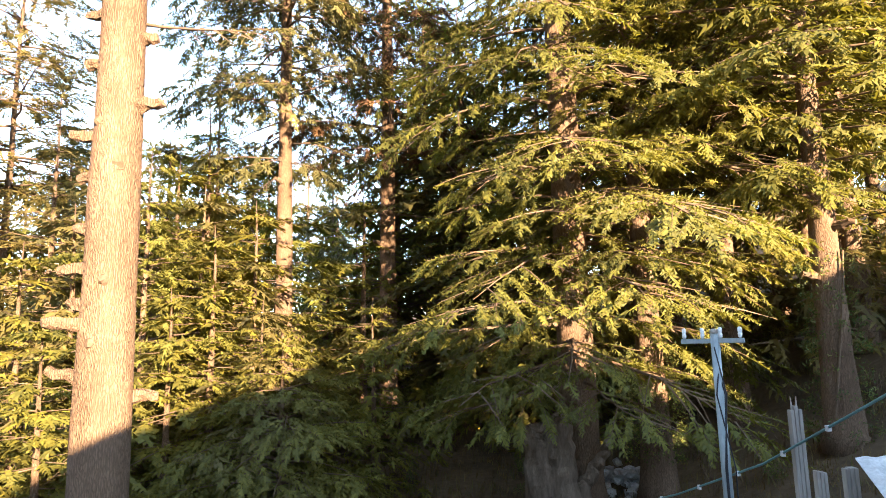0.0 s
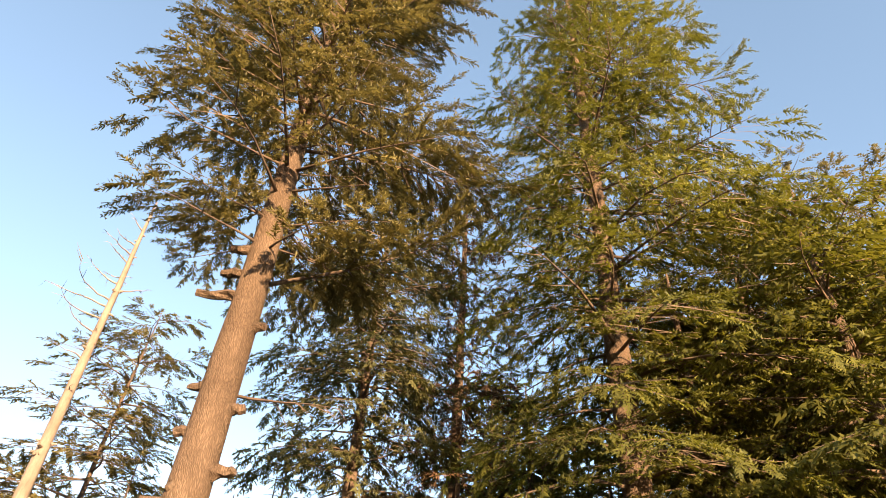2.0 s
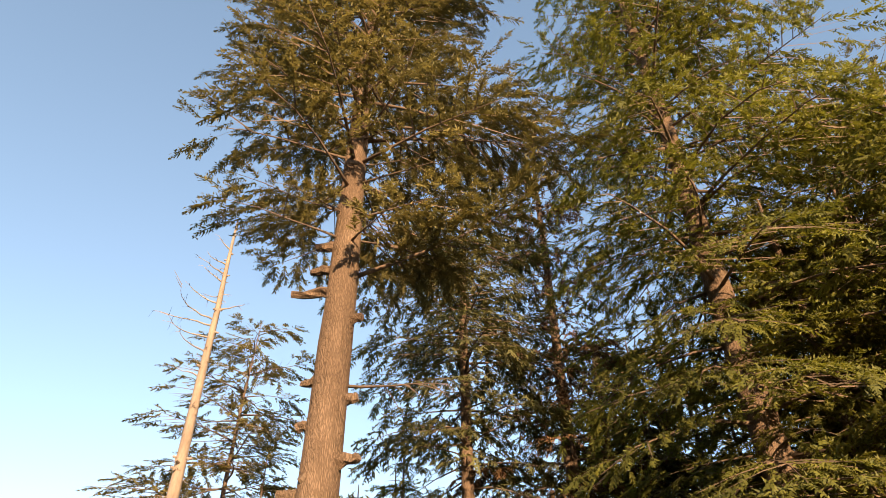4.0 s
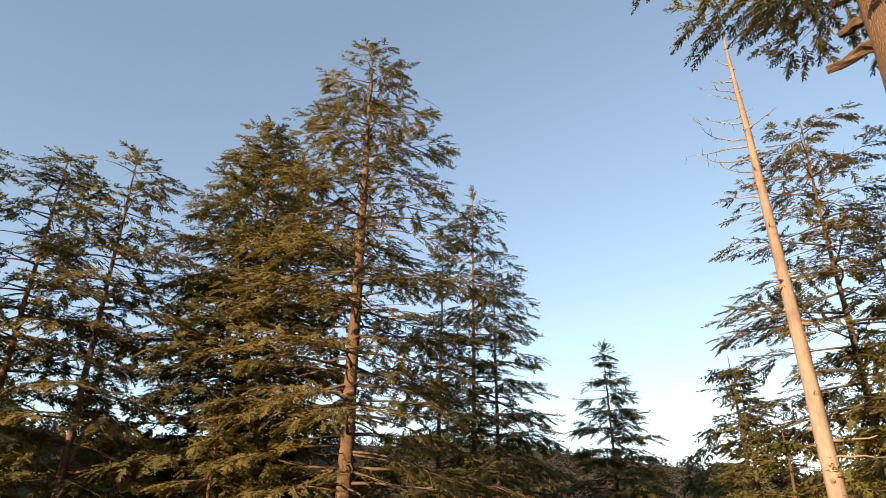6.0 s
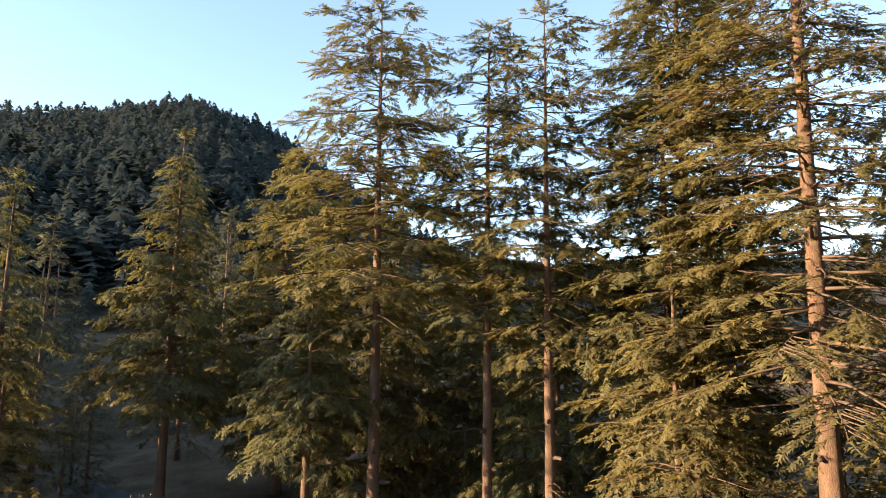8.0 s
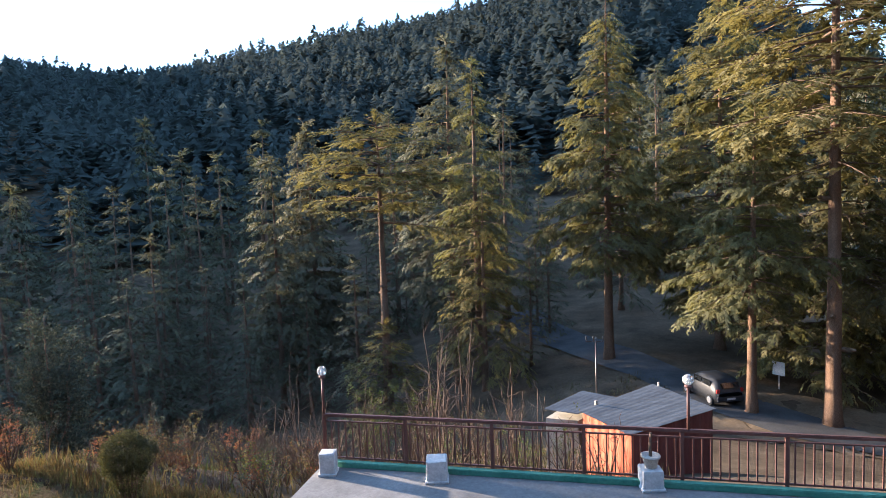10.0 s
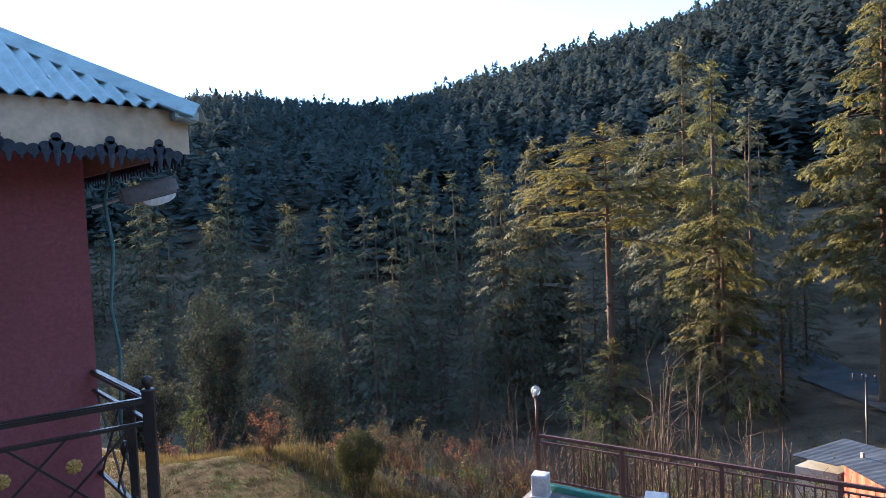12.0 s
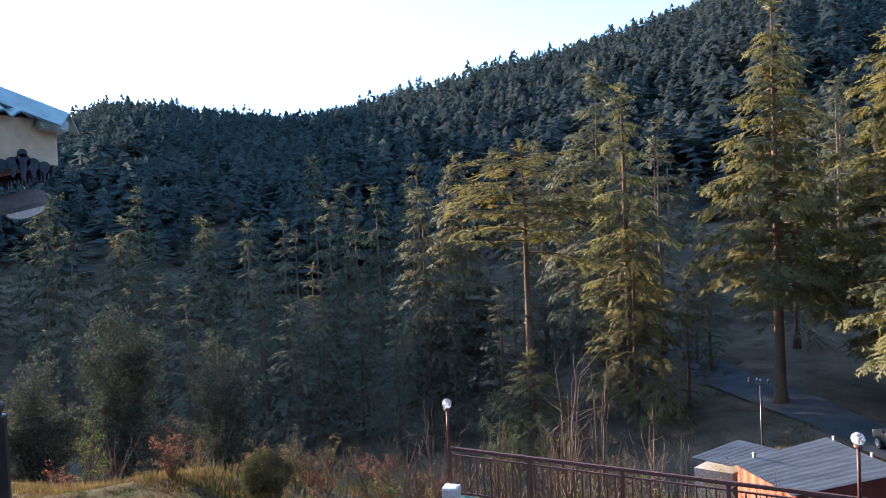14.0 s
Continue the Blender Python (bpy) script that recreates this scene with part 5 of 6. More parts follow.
def plank_post(x, y, top, wide, label, jag):
    p = thing("wooden_post", (x, y, ground_at(x, y) - 0.2), label, "post")
    h = top - ground_at(x, y) + 0.2
    rng = np.random.default_rng(int(abs(x) * 100))
    for k in range(3 if wide > 0.12 else 1):
        w = wide / (3 if wide > 0.12 else 1)
        hh = h - jag * rng.random()
        part("stave", box(-wide / 2 + k * w, -wide / 2 + (k + 0.96) * w, -0.05 - 0.01 * k, 0.05, 0, hh, 0.01), GREY_WOOD, p)
    if jag > 0.1:
        for s in (-0.03, 0.03):
            part("splinter", tube([(s, 0, h - 0.1), (s * 1.5, 0, h + 0.12)], [0.02, 0.004], 5), GREY_WOOD, p)


plank_post(5.58, 10.80, 4.14, 0.17, "split grey wooden post with a broken top", 0.12)
plank_post(5.52, 10.24, 3.30, 0.14, "short grey wooden post", 0.05)
plank_post(5.56, 9.65, 3.45, 0.16, "dark weathered post beside a white sheet", 0.02)
_s = thing("sheet_roof", (0, 0, 0), "white painted sheet roof on grey posts", "roof")
sheet_roof((5.45, 9.35, 3.62), (8.5, 8.4, 3.78), (7.9, 6.9, 3.1), (5.05, 7.8, 2.95), WHITEWASH, _s, 14, 0.02, "sheet")
for _x, _y in ((5.65, 9.1), (8.3, 8.3), (7.8, 7.1), (5.3, 8.0)):
    part("post", box(_x - 0.05, _x + 0.05, _y - 0.05, _y + 0.05, -0.2, 2.95, 0.008), GREY_WOOD, _s)
_hose = [(4.6, 17.5, 1.0), (5.09, 14.34, 2.07), (5.30, 11.3, 3.20), (5.36, 8.54, 4.46), (5.3, 5.2, 6.1)]
_h = tagged(new("hose"), "teal hose strung past posts with white clips", "hose")
part("hose_line", tube(_hose, [0.019] * 5, 8), TEAL_PIPE, _h, smooth=True)
for _q in (0.3, 0.8, 1.3, 1.75, 2.2, 2.6):
    _i = int(_q)
    _p = np.array(_hose[_i]) + (np.array(_hose[_i + 1]) - np.array(_hose[_i])) * (_q - _i)
    part("clip", box(_p[0] - 0.03, _p[0] + 0.03, _p[1] - 0.03, _p[1] + 0.03, _p[2] - 0.05, _p[2] + 0.03, 0.008), WHITEWASH, _h)


def broken_stump():
    x, y = 3.75, 18.6
    rng = np.random.default_rng(8)
    s = thing("broken_stump", base(x, y), "grey broken tree stump with forked roots", "stump")
    def rough(path, radii, sides, lump):
        q = np.linspace(0, len(path) - 1, 18)
        k = np.arange(len(path))
        P = np.stack([np.interp(q, k, np.array(path)[:, j]) for j in range(3)], 1)
        P[:, :2] += rng.normal(0, 0.035, (18, 2))
        return tube(P, np.interp(q, k, radii) * (1 + 0.05 * rng.standard_normal(18)), sides + 6, lump * 0.3, rng)
    part("bole", rough([(0, 0, 0), (-0.05, 0, 1.0), (-0.12, 0, 2.0), (-0.05, 0, 2.9), (0.0, 0, 3.2)], [0.75, 0.5, 0.42, 0.33, 0.16], 12, 0.22), STUMP_WOOD, s)
    part("slab", rough([(-0.5, 0.1, 0), (-0.62, 0.1, 1.4), (-0.75, 0.1, 2.6), (-0.45, 0.1, 2.9)], [0.5, 0.42, 0.34, 0.1], 9, 0.25), STUMP_WOOD, s)
    part("fork", rough([(0.1, 0, 0.7), (0.6, -0.1, 1.5), (1.1, -0.1, 2.2), (1.25, -0.1, 2.7)], [0.3, 0.2, 0.13, 0.05], 8, 0.22), STUMP_WOOD, s)
    for a in (0.3, 2.2, 3.6, 5.2):
        part("root", rough([(0, 0, 0.45), (0.7 * math.cos(a), 0.7 * math.sin(a), 0.2), (1.5 * math.cos(a), 1.5 * math.sin(a), -0.1)], [0.3, 0.17, 0.06], 7, 0.22), STUMP_WOOD, s)


broken_stump()


def rock(size, rng):
    bm = bmesh.new()
    bmesh.ops.create_icosphere(bm, subdivisions=1, radius=size)
    for v in bm.verts:
        v.co *= rng.uniform(0.65, 1.2)
        v.co.z *= 0.7
    return bm


_rr = random.Random(6)
for _k in range(60):
    _x, _y = 6.1 + _rr.gauss(0, 0.8), 21.9 + _rr.gauss(0, 0.8)
    _o = part("rubble_stone", rock(_rr.uniform(0.12, 0.30), _rr), STONE)
    _o.location = (_x, _y, ground_at(_x, _y) + 0.12 + max(0, 0.9 - 0.8 * math.hypot(_x - 6.1, _y - 21.9)) * _rr.random())
    tagged(_o, "pale broken stone in a rubble heap", "stone", "rubble heap")
_b = thing("bucket", (5.62, 20.4, ground_at(5.62, 20.4)), "orange plastic bucket beside a rubble heap", "bucket")
part("body", lathe([(0.11, 0), (0.15, 0.28), (0.16, 0.28), (0.16, 0.30), (0.14, 0.30)], (0, 0, 0)), ORANGE, _b, smooth=True)
part("handle", tube([(-0.15, 0, 0.28), (-0.1, 0, 0.40), (0.1, 0, 0.40), (0.15, 0, 0.28)], [0.006] * 4, 5), STEEL, _b)
_n = thing("notice_board", (-38.2, -16.6, ground_at(-38.2, -16.6)), "small pale notice board on a post", "sign")
part("board", box(-0.03, 0.03, -0.35, 0.35, 0.9, 1.7, 0.01), WHITEWASH, _n)
part("post", box(-0.08, -0.032, -0.04, 0.04, -0.2, 1.6, 0.008), GREY_WOOD, _n)


# ---- the maroon house ----
HU, HV = Vector((0.961, 0.276, 0)), Vector((0.276, -0.961, 0))      # along the balcony front, and away from it
RU, RV = Vector((0.866, 0.5, 0)), Vector((0.5, -0.866, 0))            # along the eaves
EAVE = Vector((-0.075, -3.945, 5.66))
WALL = Vector((0.63, -4.128, 0))


def hpt(o, u, v, z):
    p = o + HU * u + HV * v
    return (p.x, p.y, z)


house = tagged(new("house"), "maroon house with a blue corrugated hip roof", "house")
part("wall", polygon_slab([hpt(WALL, 0, 0, 0)[:2], hpt(WALL, 9.0, 0, 0)[:2], hpt(WALL, 9.0, 8.5, 0)[:2], hpt(WALL, 0, 8.5, 0)[:2]], -0.5, 5.66), RED_WALL, house, "plain maroon painted wall")
PITCH, RW, RL = math.tan(radians(32)), 10.6, 10.0


def roof_side(o, along, into, length, ribs, cut0, cut1):
    """One hipped side of corrugated sheets."""
    V, F = [], []
    n = ribs * 6
    deep = 5.0
    for layer in (0.0, -0.012):
        for i in range(n + 1):
            s = length * i / n
            top = min(deep, s * cut0 if cut0 else deep, (length - s) * cut1 if cut1 else deep)
            top = max(top - 0.0, 0.02)
            w = 0.036 * (0.5 - 0.5 * math.cos(i * 2 * math.pi / 6))
            for q in (0.0, top):
                p = o + along * s + into * q
                V.append((p.x, p.y, o.z + q * PITCH + w + layer))
    m = 2 * (n + 1)
    for k in (0, m):
        F += [(k + 2 * i, k + 2 * i + 2, k + 2 * i + 3, k + 2 * i + 1) for i in range(n)]
    part("roof_side", (V, F), ROOF_BLUE, house, "blue corrugated roof sheets", smooth=True)


def rpt(o, u, v, z):
    p = o + RU * u + RV * v
    return (p.x, p.y, z)


roof_side(EAVE, RU, RV, RL, 108, 1.0, 1.0)
roof_side(EAVE, RV, RU, RW, 112, 1.0, 1.0)
roof_side(EAVE + RU * RL, RV, -RU, RW, 40, 1.0, 1.0)
roof_side(EAVE + RV * RW, RU, -RV, RL, 40, 1.0, 1.0)
_e0, _e1 = EAVE + Vector((0, 0, 0.03)), EAVE + (RU + RV) * 5.0 + Vector((0, 0, 5.0 * PITCH + 0.03))
_hip = []
for _p in (_e0 - (RU + RV) * 0.03, _e1):
    for _o, _z in ((-RU * 0.19 + RV * 0.19, -0.16), (Vector((0, 0, 0)), 0.045), (RU * 0.19 - RV * 0.19, -0.16)):
        _hip.append(_p + _o * 0.5 + Vector((0, 0, _z * 0.5)))
part("hip_cap", ([tuple(v) for v in _hip] + [tuple(v - Vector((0, 0, 0.012))) for v in _hip], [(0, 1, 4, 3), (1, 2, 5, 4), (6, 9, 10, 7), (7, 10, 11, 8), (0, 6, 7, 1), (1, 7, 8, 2)]), ROOF_BLUE, house, "folded blue ridge cap")
for _k in range(22):
    _u = 0.35 + _k * 0.42
    for _v in (0.22, 0.9):
        if _v < _u:
            _p = EAVE + RU * _u + RV * _v
            part("roof_screw", lathe([(0.016, 0), (0.014, 0.012), (0.006, 0.02)], (_p.x, _p.y, EAVE.z + _v * PITCH + 0.02), 6), STEEL, house)
part("fascia", beam(rpt(EAVE, 0.02, 0.06, EAVE.z - 0.130), rpt(EAVE, RL, 0.06, EAVE.z - 0.130), 0.025, 0.275), CREAM, house, "cream painted fascia board")
part("fascia", beam(rpt(EAVE, 0.06, 0.075, EAVE.z - 0.130), rpt(EAVE, 0.06, RW, EAVE.z - 0.130), 0.025, 0.275), CREAM, house, "cream painted fascia board")
part("eave_end", beam(rpt(EAVE, -0.015, 0.03, EAVE.z - 0.035), rpt(EAVE, 0.14, 0.03, EAVE.z - 0.02), 0.16, 0.075, 0.01), ROOF_BLUE, house)
part("soffit", polygon_slab([rpt(EAVE, 0.085, 0.085, 0)[:2], rpt(EAVE, RL, 0.085, 0)[:2], rpt(EAVE, RL, RW, 0)[:2], rpt(EAVE, 0.085, RW, 0)[:2]], EAVE.z - 0.10, EAVE.z - 0.07), CREAM, house)


def trim_unit():
    """One length of the cut trim under the fascia: lobes, a knob above and drips below."""
    bm = bmesh.new()
    discs = [(-0.115, 0.0, 0.034), (-0.055, 0.012, 0.038), (0.0, 0.03, 0.042), (0.0, 0.075, 0.026), (0.055, 0.012, 0.038), (0.115, 0.0, 0.034)]
    for x, z, r in discs:
        bmesh.ops.create_cone(bm, cap_ends=True, segments=14, radius1=r, radius2=r, depth=0.014, matrix=Matrix.Translation((x, 0, z)) @ Matrix.Rotation(radians(90), 4, "X"))
    for x, ln in ((-0.115, 0.05), (-0.055, 0.07), (0.0, 0.09), (0.055, 0.07), (0.115, 0.05)):
        bmesh.ops.create_cone(bm, cap_ends=True, segments=8, radius1=0.008, radius2=0.026, depth=ln, matrix=Matrix.Translation((x, 0, -ln / 2)) @ Matrix.Scale(0.4, 4, (0, 1, 0)))
    me = bpy.data.meshes.new("trim_piece")
    bm.to_mesh(me)
    bm.free()
    me.materials.append(TRIM_DARK)
    return me


_tm = trim_unit()
for _d, _s, _L in ((RU, RV, RL), (RV, RU, RW)):
    for _k in range(int(_L / 0.29)):
        _p = EAVE + _d * (0.22 + _k * 0.29) + _s * 0.04
        _o = new("trim_piece", _tm)
        _o.parent = house
        _o.matrix_basis = Matrix.Translation((_p.x, _p.y, EAVE.z - 0.285)) @ Matrix.Rotation(math.atan2(_d.y, _d.x), 4, "Z")
# the slab under the camera; behind it an unseen house wing, shaped for its shadow
part("balcony_slab", polygon_slab([(-1.3, -1.9), (-1.3, 2.3), (4.4, 2.3), (4.4, -1.9)], 3.05, 3.25), CONCRETE, house, "concrete balcony slab")
part("wing_wall", polygon_slab([(3.4, -2.9), (3.4, 3.2), (15.5, 3.2), (15.5, -2.9)], -0.5, 6.2), RED_WALL, house, "unseen maroon wing wall, sized for its shadow")
_w = [(2.9, -3.4, 6.2), (16.0, -3.4, 6.2), (16.0, 3.7, 6.2), (2.9, 3.7, 6.2), (6.6, 0.1, 8.6), (12.4, 0.1, 8.6)]
part("wing_roof", (_w, [(0, 1, 5, 4), (1, 2, 5), (2, 3, 4, 5), (3, 0, 4), (3, 2, 1, 0)]), ROOF_BLUE, house, "unseen blue hipped wing roof, shaped for its shadow")
# unseen blocks added to shade the slope, low where sun must reach a trunk
part("link_wall", polygon_slab([(15.5, -2.4), (15.5, 2.8), (19.0, 2.8), (19.0, -2.4)], -0.5, 5.5), RED_WALL, house, "unseen low maroon block added between the shading roofs")
part("upper_wall", polygon_slab([(19.0, -2.8), (19.0, 3.1), (36.0, 3.1), (36.0, -2.8)], -0.5, 9.6), RED_WALL, house, "unseen maroon block added to shade the slope")
part("upper_roof", ([(18.5, -3.3, 9.6), (36.5, -3.3, 9.6), (36.5, 3.6, 9.6), (18.5, 3.6, 9.6), (21.5, 0.1, 11.8), (33.5, 0.1, 11.8)], [(0, 1, 5, 4), (1, 2, 5), (2, 3, 4, 5), (3, 0, 4), (3, 2, 1, 0)]), ROOF_BLUE, house)
part("balcony_pier", box(-1.2, -0.95, -1.8, -1.55, -0.2, 3.05, 0.01), RED_WALL, house)
part("balcony_pier", box(-1.2, -0.95, 1.95, 2.2, -0.2, 3.05, 0.01), RED_WALL, house)

# balcony rail of the house
POST = Vector((0.184, -3.16, 0))


def balcony_rail():
    f = tagged(new("balcony_railing"), "dark iron balcony railing with gold rosettes", "railing")
    end = POST + HU * 2.6
    wall_end = Vector((WALL.x + 0.02, WALL.y - 0.0, 0))
    p = lambda v, z: (v.x, v.y, z)
    part("corner_post", box(POST.x - 0.029, POST.x + 0.029, POST.y - 0.029, POST.y + 0.029, 3.1, 4.04, 0.005), BLACK_IRON, f)
    part("post_collar", lathe([(0.036, 0), (0.038, 0.01), (0.03, 0.016)], p(POST, 4.035)), BLACK_IRON, f, smooth=True)
    part("ball_finial", lathe([(0.014, 0)] + [(0.031 * math.sin(a), 0.045 - 0.031 * math.cos(a)) for a in np.linspace(0.5, 3.1, 9)], p(POST, 4.045), 14), BLACK_IRON, f, smooth=True)
    for a, b in ((POST, end), (POST, wall_end)):
        part("top_rail", beam(p(a, 3.99), p(b, 3.99), 0.05, 0.035, 0.008), BLACK_IRON, f)
        part("second_rail", beam(p(a, 3.87), p(b, 3.87), 0.03, 0.022, 0.004), BLACK_IRON, f)
        part("bottom_rail", beam(p(a, 3.32), p(b, 3.32), 0.03, 0.022, 0.004), BLACK_IRON, f)
    for v in (end, POST + HU * 1.30):
        part("post", box(v.x - 0.02, v.x + 0.02, v.y - 0.02, v.y + 0.02, 3.1, 3.97, 0.004), BLACK_IRON, f)
    q = POST + (wall_end - POST) * 0.30
    part("post", box(q.x - 0.022, q.x + 0.022, q.y - 0.022, q.y + 0.022, 3.1, 3.97, 0.004), BLACK_IRON, f)
    for k in range(8):                                   # crossed bars with a rosette on each crossing
        c = POST + HU * (0.36 + k * 0.30)
        for s in (-1, 1):
            a, b = c - HU * 0.27 * s, c + HU * 0.27 * s
            part("cross_bar", beam(p(a, 3.33), p(b, 3.86), 0.008, 0.012), BLACK_IRON, f)
        n = 8
        V, F = [tuple(c - HV * 0.022 + Vector((0, 0, 3.72)))], []
        m = 32
        for ring, dep in ((0.018, 0.026), (0.033, 0.020), (0.040, 0.008)):
            for j in range(m):
                a = 2 * math.pi * j / m
                r = ring * (0.86 + 0.14 * abs(math.cos(a * n / 2))) if ring > 0.02 else ring
                d = dep * (0.7 + 0.3 * abs(math.cos(a * n / 2)))
                V.append(tuple(c - HV * d + HU * r * math.cos(a) + Vector((0, 0, 3.72 + r * math.sin(a)))))
        F += [(0, 1 + j, 1 + (j + 1) % m) for j in range(m)]
        for ring in (0, 1):
            F += [(1 + ring * m + j, 1 + (ring + 1) * m + j, 1 + (ring + 1) * m + (j + 1) % m, 1 + ring * m + (j + 1) % m) for j in range(m)]
        part("rosette", (V, F), GOLD, f, "gold painted flower rosette")
    dv = wall_end - POST
    for s0, s1 in ((0.25, 0.62), (0.62, 0.25), (0.5, 0.95), (0.95, 0.5)):
        part("cross_bar", beam(p(POST + dv * s0, 3.33), p(POST + dv * s1, 3.86), 0.010, 0.014), BLACK_IRON, f)
    c = POST + dv * 0.45
    part("collar", lathe([(0.012, -0.05), (0.024, -0.02), (0.024, 0.02), (0.012, 0.05)], p(c, 3.61), 8), BLACK_IRON, f)
    part("balcony_floor", polygon_slab([hpt(POST, -0.03, -0.03, 0)[:2], hpt(POST, 2.7, -0.03, 0)[:2], hpt(WALL, 2.5, -0.01, 0)[:2], hpt(WALL, 0.02, -0.01, 0)[:2]], 3.0, 3.12), CONCRETE, house)


balcony_rail()


def floodlight():
    l = tagged(new("floodlight"), "grey floodlight with a curved lens on a wall arm", "lamp")
    a, b = Vector((0.56, -4.20, 5.10)), Vector((-0.06, -4.36, 5.27))
    d = (b - a).normalized()
    part("arm", tube([tuple(a + Vector((0.05, 0, -0.03))), tuple(a + d * 0.22)], [0.012, 0.012], 8), STEEL, l)
    part("housing", beam(a + d * 0.12, a + d * 0.50, 0.13, 0.115, 0.02), STEEL_DULL, l, "grey metal housing")
    part("bracket", box(0.36, 0.42, -4.31, -4.21, 5.08, 5.16, 0.01), STEEL_DULL, l)
    V, F = [], []
    n = 12
    c, up = a + d * 0.37 - Vector((0, 0, 0.045)), Vector((0, 0, 1)) - d * d.z
    s = d.cross(Vector((0, 0, 1))).normalized()
    for i in range(n + 1):
        t = math.pi * i / n
        for w in (-0.055, 0.055):
            V.append(tuple(c + d * (-0.11 * math.cos(t)) - up.normalized() * (0.020 + 0.05 * math.sin(t)) + s * w))
    F = [(2 * i, 2 * i + 2, 2 * i + 3, 2 * i + 1) for i in range(n)] + [tuple(range(0, 2 * n + 2, 2)), tuple(range(1, 2 * n + 2, 2))[::-1]]
    part("lens", (V, F), PORCELAIN, l, "pale curved lens", smooth=False)


floodlight()
tagged(part("wall_cable", tube([(0.50, -4.24, 5.32), (0.53, -4.20, 5.1), (0.50, -4.22, 4.8), (0.535, -4.2, 4.4), (0.50, -4.22, 4.1), (0.52, -4.2, 3.6)], [0.012] * 6, 6), TEAL_PIPE, smooth=True), "teal cable hanging down the house corner", "cable", "cables")


# ---- shrubs, bushes and grass ----
def dry_shrub(x, y, z, high, stems, spread, label, seed, leaves=None, count=0, straight=0.3, thick=0.014):
    """Bare stems that fork upwards from one foot, with dry leaves where it has them."""
    rng = np.random.default_rng(seed)
    t = thing("dry_shrub", (x, y, z), label, "shrub", "shrubs by the terrace")
    lp, ld = [], []
    for k in range(stems):
        a, h = rng.uniform(0, 6.28), high * rng.uniform(0.5, 1.0)
        d = np.array([math.cos(a), math.sin(a), 0]) * spread * rng.uniform(0.2, 1.0)
        q = np.linspace(0, 1, 6)
        pts = np.outer(q ** 1.3, d) + np.outer(q * h, [0, 0, 1]) + rng.normal(0, 0.05 * straight * high / 2, (6, 3)) * q[:, None]
        geos = [tube(pts, thick * (1 - 0.8 * q) + 0.003, 5, cap=False)]
        for j in range(5):
            i = int(rng.integers(2, 6))
            e = pts[i] + np.array([rng.normal(0, 0.2), rng.normal(0, 0.2), rng.uniform(0.1, 0.45)]) * high * 0.45
            m = (pts[i] + e) / 2 + rng.normal(0, 0.03, 3)
            geos.append(tube([pts[i], m, e], [thick * 0.45, thick * 0.3, 0.003], 4, cap=False))
            lp += [e, m]
            ld += [e - pts[i]] * 2
        part("stem", merged(geos), TWIG, t, smooth=True)
    if leaves:
        lp, ld = np.array(lp), np.array(ld)
        pick = rng.integers(0, len(lp), count)
        part("leaves", grow_sprays(lp[pick] + rng.normal(0, 0.06, (count, 3)), ld[pick] + rng.normal(0, 0.3, (count, 3)), np.full(count, 0.16), 9, rng), leaves, t)
    return t


_n = (B - A).normalized()
_out = Vector((_n.y, -_n.x, 0))
_out = _out if (A + _out).length > A.length else -_out
_sr = np.random.default_rng(12)
for _k in range(52):                                     # a thicket beyond the fence
    _s, _w = _sr.uniform(-3.5, 5.5), _sr.uniform(0.4, 6.0)
    _p = A + _n * _s + _out * _w
    if -16.0 < _p.x < -10.2 and -11.4 < _p.y < -4.0:
        continue
    _g = ground_at(_p.x, _p.y)
    dry_shrub(_p.x, _p.y, _g - 0.05, max(0.8, 0.7 - _g * 0.75) * _sr.uniform(0.6, 1.2), int(_sr.integers(5, 10)), _sr.uniform(0.4, 0.9), "leafless brown shrub with forking stems beyond the fence", 200 + _k, IVY if _k % 6 == 0 else None, 60)
for _k, (_x, _y, _h) in enumerate(((-8.3, -10.6, 3.6), (-8.0, -10.1, 3.3), (-8.9, -10.3, 3.8), (-8.5, -11.2, 3.5), (-10.6, -10.6, 3.0))):
    dry_shrub(_x, _y, ground_at(_x, _y) - 0.1, _h, 6, 0.55, "tall bare shrub with upright stems lit by the sun", 240 + _k, straight=0.2, thick=0.017)
for _k in range(16):                                     # along the lawn's bank
    _q = _sr.random()
    _x, _y = (2.9 - 6.6 * _q) + _sr.normal(0, 0.3), (-17.9 + 7.8 * _q) - 0.9 + _sr.normal(0, 0.3)
    dry_shrub(_x, _y, ground_at(_x, _y) - 0.05, _sr.uniform(0.3, 0.75), 7, 0.3, "low dry shrub on the bank of the lawn", 260 + _k, (RED_LEAF, None, None, GRASS)[_k % 4], 10, thick=0.007)
dry_shrub(-0.55, -13.7, ground_at(-0.55, -13.7) - 0.05, 1.25, 12, 0.45, "small shrub with reddish withered leaves", 280, RED_LEAF, 60, thick=0.01)
dry_shrub(1.3, -16.9, ground_at(1.3, -16.9) - 0.05, 1.5, 9, 0.4, "small shrub with a few yellow leaves", 281, IVY, 90, thick=0.01)


for _k in range(48):                                     # brush on the wooded slope
    _b, _d = radians(_sr.uniform(-40, 4)), _sr.uniform(13, 30)
    _x, _y = -math.sin(_b) * _d, math.cos(_b) * _d
    dry_shrub(_x, _y, ground_at(_x, _y) - 0.05, _sr.uniform(0.5, 1.3), 7, 0.5, "low brown brush on the wooded slope", 300 + _k, (GRASS, IVY, None)[_k % 3], 70, thick=0.009)["group"] = "brush on the slope"


